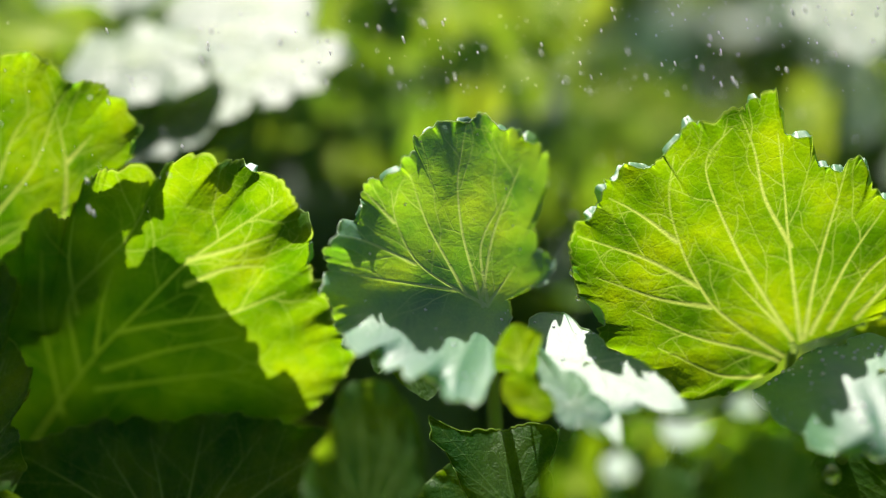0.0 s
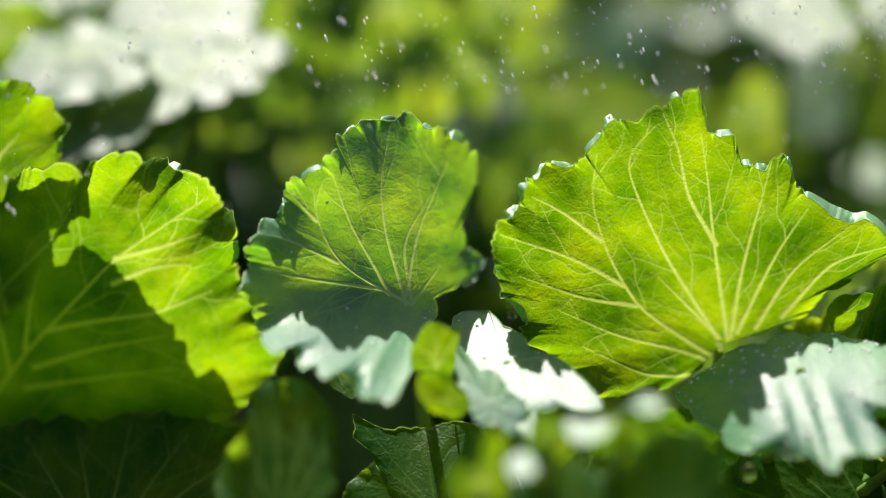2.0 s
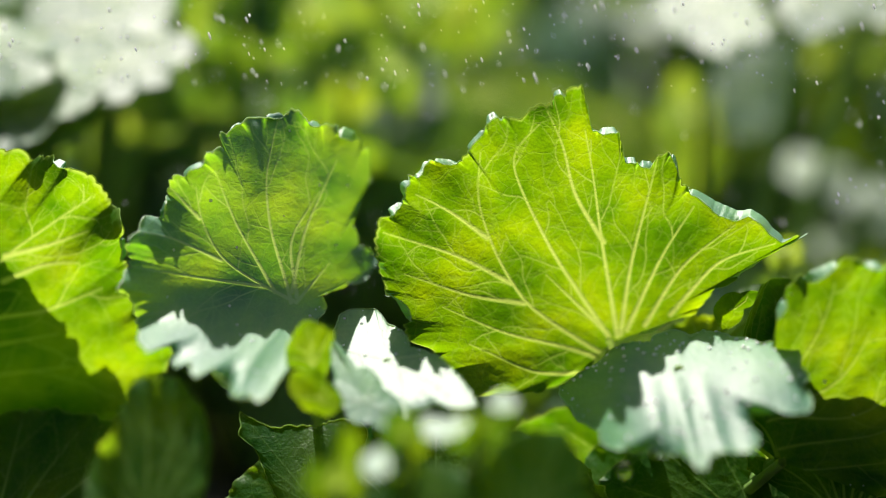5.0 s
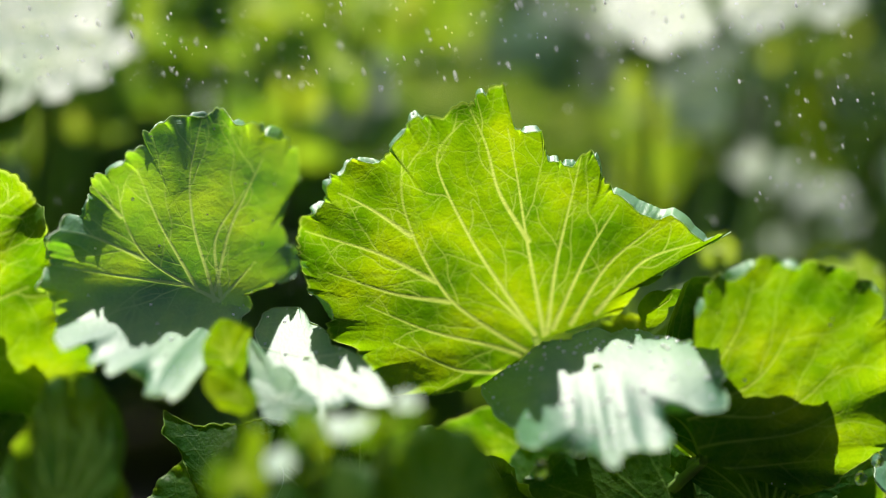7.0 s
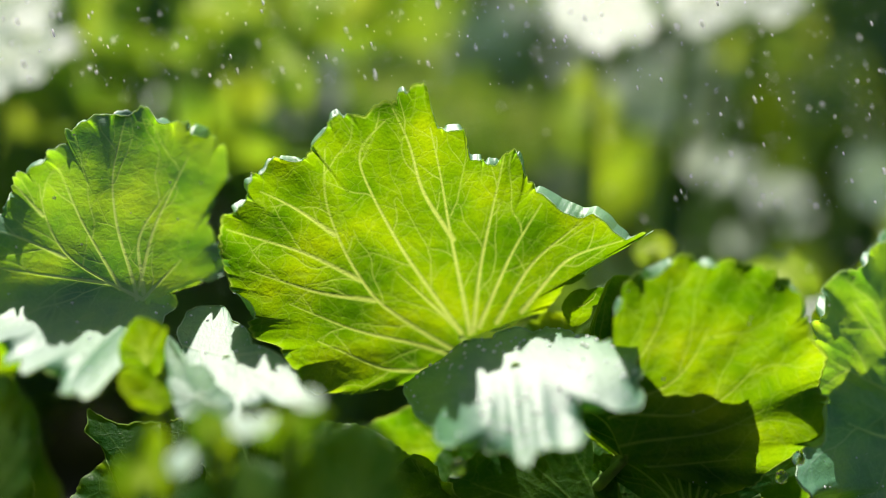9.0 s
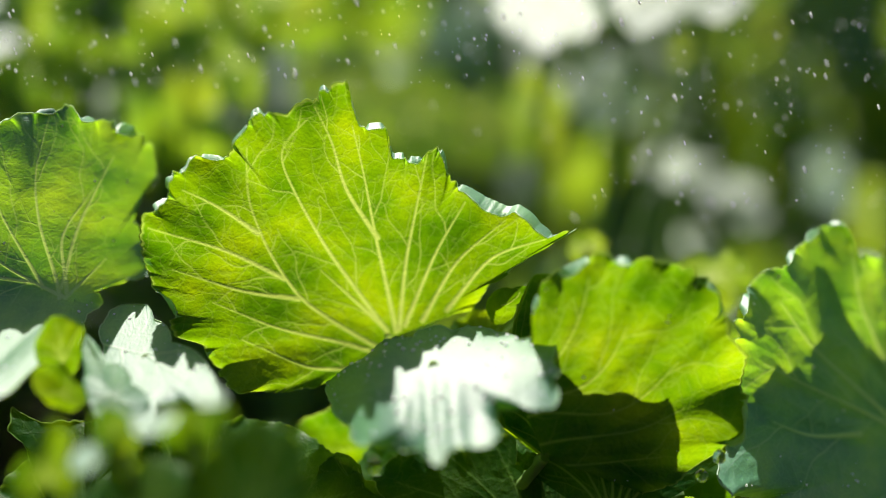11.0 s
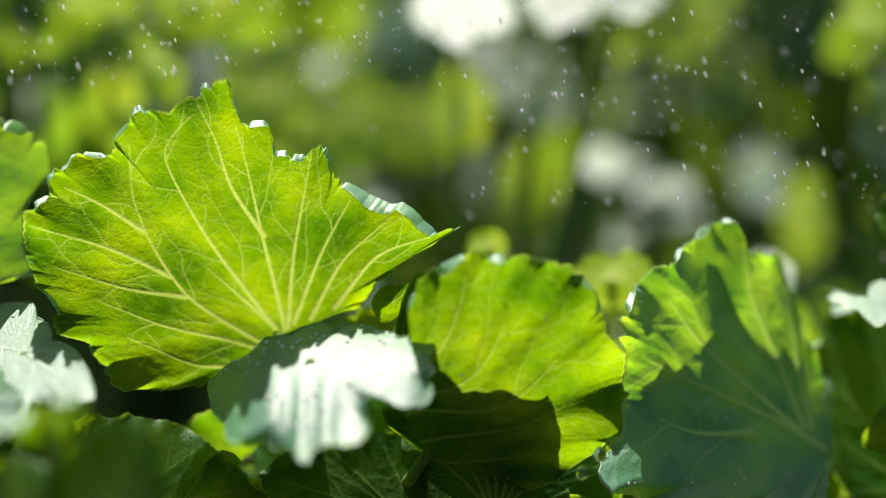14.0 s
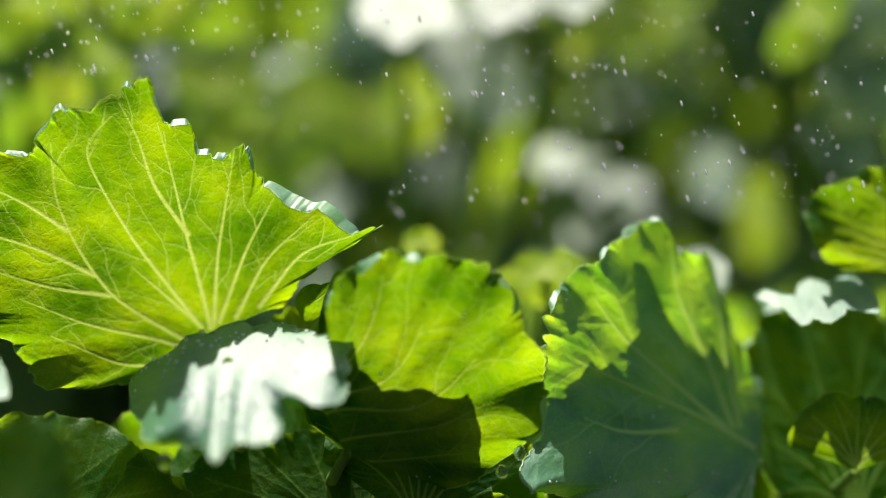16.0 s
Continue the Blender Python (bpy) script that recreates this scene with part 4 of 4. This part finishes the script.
far_e = plant(0.3387, 0.6830, "leafy_plant", "leafy plant with long upright green leaves", "plant")
far_leaf(far_e, (0.2957, 0.5751, 0.1799), 0.0210, 0.0421, form=(0, -0.2, 0, 0, 0), turn=-35)
far_leaf(far_e, (0.3210, 0.5751, 0.1694), 0.0379, 0.0547, form=(0, 0.4, 0, 0, 0), turn=0)
far_leaf(far_e, (0.3378, 0.5751, 0.1442), 0.0294, 0.0379, form=(0, -0.2, 0, 0, 0), turn=0)
far_leaf(far_e, (0.3084, 0.5751, 0.1410), 0.0294, 0.0442, form=(0, 0.45, 0, 0, 0), turn=0)
far_f = plant(0.1930, 0.5464, "leafy_plant", "low lettuce with lit leaf tips", "plant")
far_leaf(far_f, (0.1910, 0.4700, 0.0880), 0.0292, 0.0172, form=(0, -0.2, 0, 0, 0), turn=0)
far_leaf(far_f, (0.2382, 0.4700, 0.0897), 0.0206, 0.0138, form=(-0.25, 1.2, 0, 0, 0), turn=0)
far_leaf(far_f, (0.1532, 0.4700, 0.0979), 0.0120, 0.0095, form=(0, -0.2, 0, 0, 0), turn=0)
# -- end of far plants --


def foliage(name, label, count, box, sizes, seed, mat, bare=None, turn=3.14):
    """Loose crowd of bent leaves filling a box (x0, x1, y0, y1, z0, z1), with a bare patch of soil (x0, x1, y1)."""
    r = np.random.default_rng(seed)
    gu, gv = np.meshgrid(np.linspace(-1, 1, 5), np.linspace(0, 1, 6))
    co, fs, uv = [], [], []
    one = [(i * 5 + j, i * 5 + j + 1, (i + 1) * 5 + j + 1, (i + 1) * 5 + j) for i in range(5) for j in range(4)]
    for n in range(count):
        w, h = r.uniform(*sizes) * np.array([0.45, 1.0]) * r.uniform(0.7, 1.2, 2)
        x = gu * w * np.sin(0.25 + gv * 2.75) ** 0.7 * (1 + 0.15 * np.sin(gv * 17 + n))
        z = gv * h
        y = r.uniform(-0.6, 0.9) * h * gv ** 2 + 0.3 * np.abs(x) + 0.05 * h * np.sin(gu * 6 + gv * 9 + n)
        m = Euler((r.uniform(-0.9, 0.9), r.uniform(-0.6, 0.6), r.uniform(-turn, turn))).to_matrix()
        pos = np.array([r.uniform(box[0], box[1]), r.uniform(box[2], box[3]), r.uniform(box[4], box[5])])
        if bare and bare[0] < pos[0] < bare[1] and pos[1] < bare[2]:
            continue
        pos[2] *= 0.72 + 0.28 * math.sin(pos[0] * 5.1 + seed) * math.sin(pos[0] * 11.3 + pos[1] * 7 + 2 * seed) + 0.2 * r.random()
        pts = np.stack([x, y, z], -1).reshape(-1, 3) @ np.array(m).T + pos
        fs += [tuple(k + len(co) for k in f) for f in one]
        co += pts.tolist()
        uv += np.stack([x + n * 0.31, z, 0 * x], -1).reshape(-1, 3).tolist()
    me = bpy.data.meshes.new(name)
    me.from_pydata(co, [], fs)
    me.shade_smooth()
    me.materials.append(mat)
    at = me.attributes.new("blade", "FLOAT_VECTOR", "POINT")
    at.data.foreach_set("vector", np.array(uv, np.float32).ravel())
    return tagged(new(name, me), label, "foliage", kind="stuff")


foliage("far_foliage", "dense dark green garden foliage behind the bed", 4200, (-1.9, 2.1, 0.95, 1.7, 0.0, 0.46), (0.05, 0.11), 5, FAR_LEAF)
foliage("tall_foliage", "sunlit yellow-green leaves of tall plants behind the bed", 150, (-0.5, 0.16, 0.78, 0.95, 0.15, 0.33), (0.04, 0.075), 21, FAR_LEAF, turn=0.7)
foliage("mid_foliage", "loose green leaves between the bed and the tall plants", 320, (-0.38, 0.08, 0.62, 0.76, 0.09, 0.19), (0.035, 0.06), 23, FAR_LEAF, turn=0.9)
foliage("low_foliage", "low dark leaves covering the soil of the bed", 900, (-0.9, 1.1, 0.47, 0.9, 0.0, 0.045), (0.03, 0.06), 6, FAR_LEAF, (-0.1, 0.16, 0.62))
# Leafy row added behind the camera, never seen, to cut the sky's fill light.
foliage("rear_foliage", "unseen leafy row added behind the camera to block low sky", 2200, (-1.9, 2.1, -1.2, -0.6, 0.0, 0.55), (0.07, 0.13), 8, FAR_LEAF)


# ---- water ----
def spray(count, seed):
    """Fine drops of a sprinkler in the air over the bed, each drawn out along its fall."""
    r = np.random.default_rng(seed)
    unit = ball(5, 7)
    nr, na, _ = unit.shape
    fall = np.array([0.35, 0.0, -1.0]) / 1.06
    side, deep = np.array([1.0, 0, 0.35]) / 1.06, np.array([0, 1.0, 0])
    co, fs = [], []
    for n in range(count):
        x = -0.12 + 0.40 * r.random() ** 0.7
        y = r.uniform(0.372, 0.397) if r.random() < 0.4 else 0.445 + 0.09 * r.random()
        low = -0.06 if y > 0.44 else 0.10 if -0.06 < x < 0.145 else 0.02
        q = np.array([x, y, 0.10 + y * r.uniform(low, 0.165)])
        rad = 0.00009 + 0.00028 * r.random() ** 3
        pull = r.uniform(1.2, 3.4)
        pts = unit.reshape(-1, 3) * rad
        o = len(co)
        co += (q + pts[:, :1] * side + pts[:, 1:2] * deep + pts[:, 2:] * fall * pull).tolist()
        fs += [(o + i * na + j, o + (i + 1) * na + j, o + (i + 1) * na + (j + 1) % na, o + i * na + (j + 1) % na) for i in range(nr - 1) for j in range(na)]
    me = bpy.data.meshes.new("water_spray")
    me.from_pydata(co, [], fs)
    me.shade_smooth()
    me.materials.append(SPRAY)
    tagged(new("water_spray", me), "fine bright water drops drifting over the lettuce", "water spray", kind="stuff")


spray(1800, 11)


def hanging_drop(owner, place, radius):
    """A clear drop about to fall from a leaf rim."""
    unit = ball(13, 16)
    unit[..., 2] = np.where(unit[..., 2] > 0, unit[..., 2] * 1.35, unit[..., 2])
    unit[..., :2] *= np.where(unit[..., 2:] > 0, 1 - 0.35 * (unit[..., 2:] / 1.35) ** 2, 1)
    me = grid_mesh("water_drop", unit * radius, True, [WATER], {})
    ob = new("water_drop", me)
    ob.parent = owner
    ob.location = Vector(place) - owner.location
    return tagged(ob, "clear hanging water drop")


# -- hanging drops --
hanging_drop(plant_c, (0.0932, 0.3704, 0.0458), 0.00190)
hanging_drop(plant_c, (0.1794, 0.3903, 0.0452), 0.00171)
hanging_drop(plant_c, (0.1747, 0.3885, 0.0408), 0.00156)
hanging_drop(plant_c, (0.1859, 0.3903, 0.0579), 0.00086)
hanging_drop(plant_c, (0.0339, 0.4028, 0.0938), 0.00103)
hanging_drop(plant_c, (0.0353, 0.4028, 0.0874), 0.00088)
# -- end of drops --
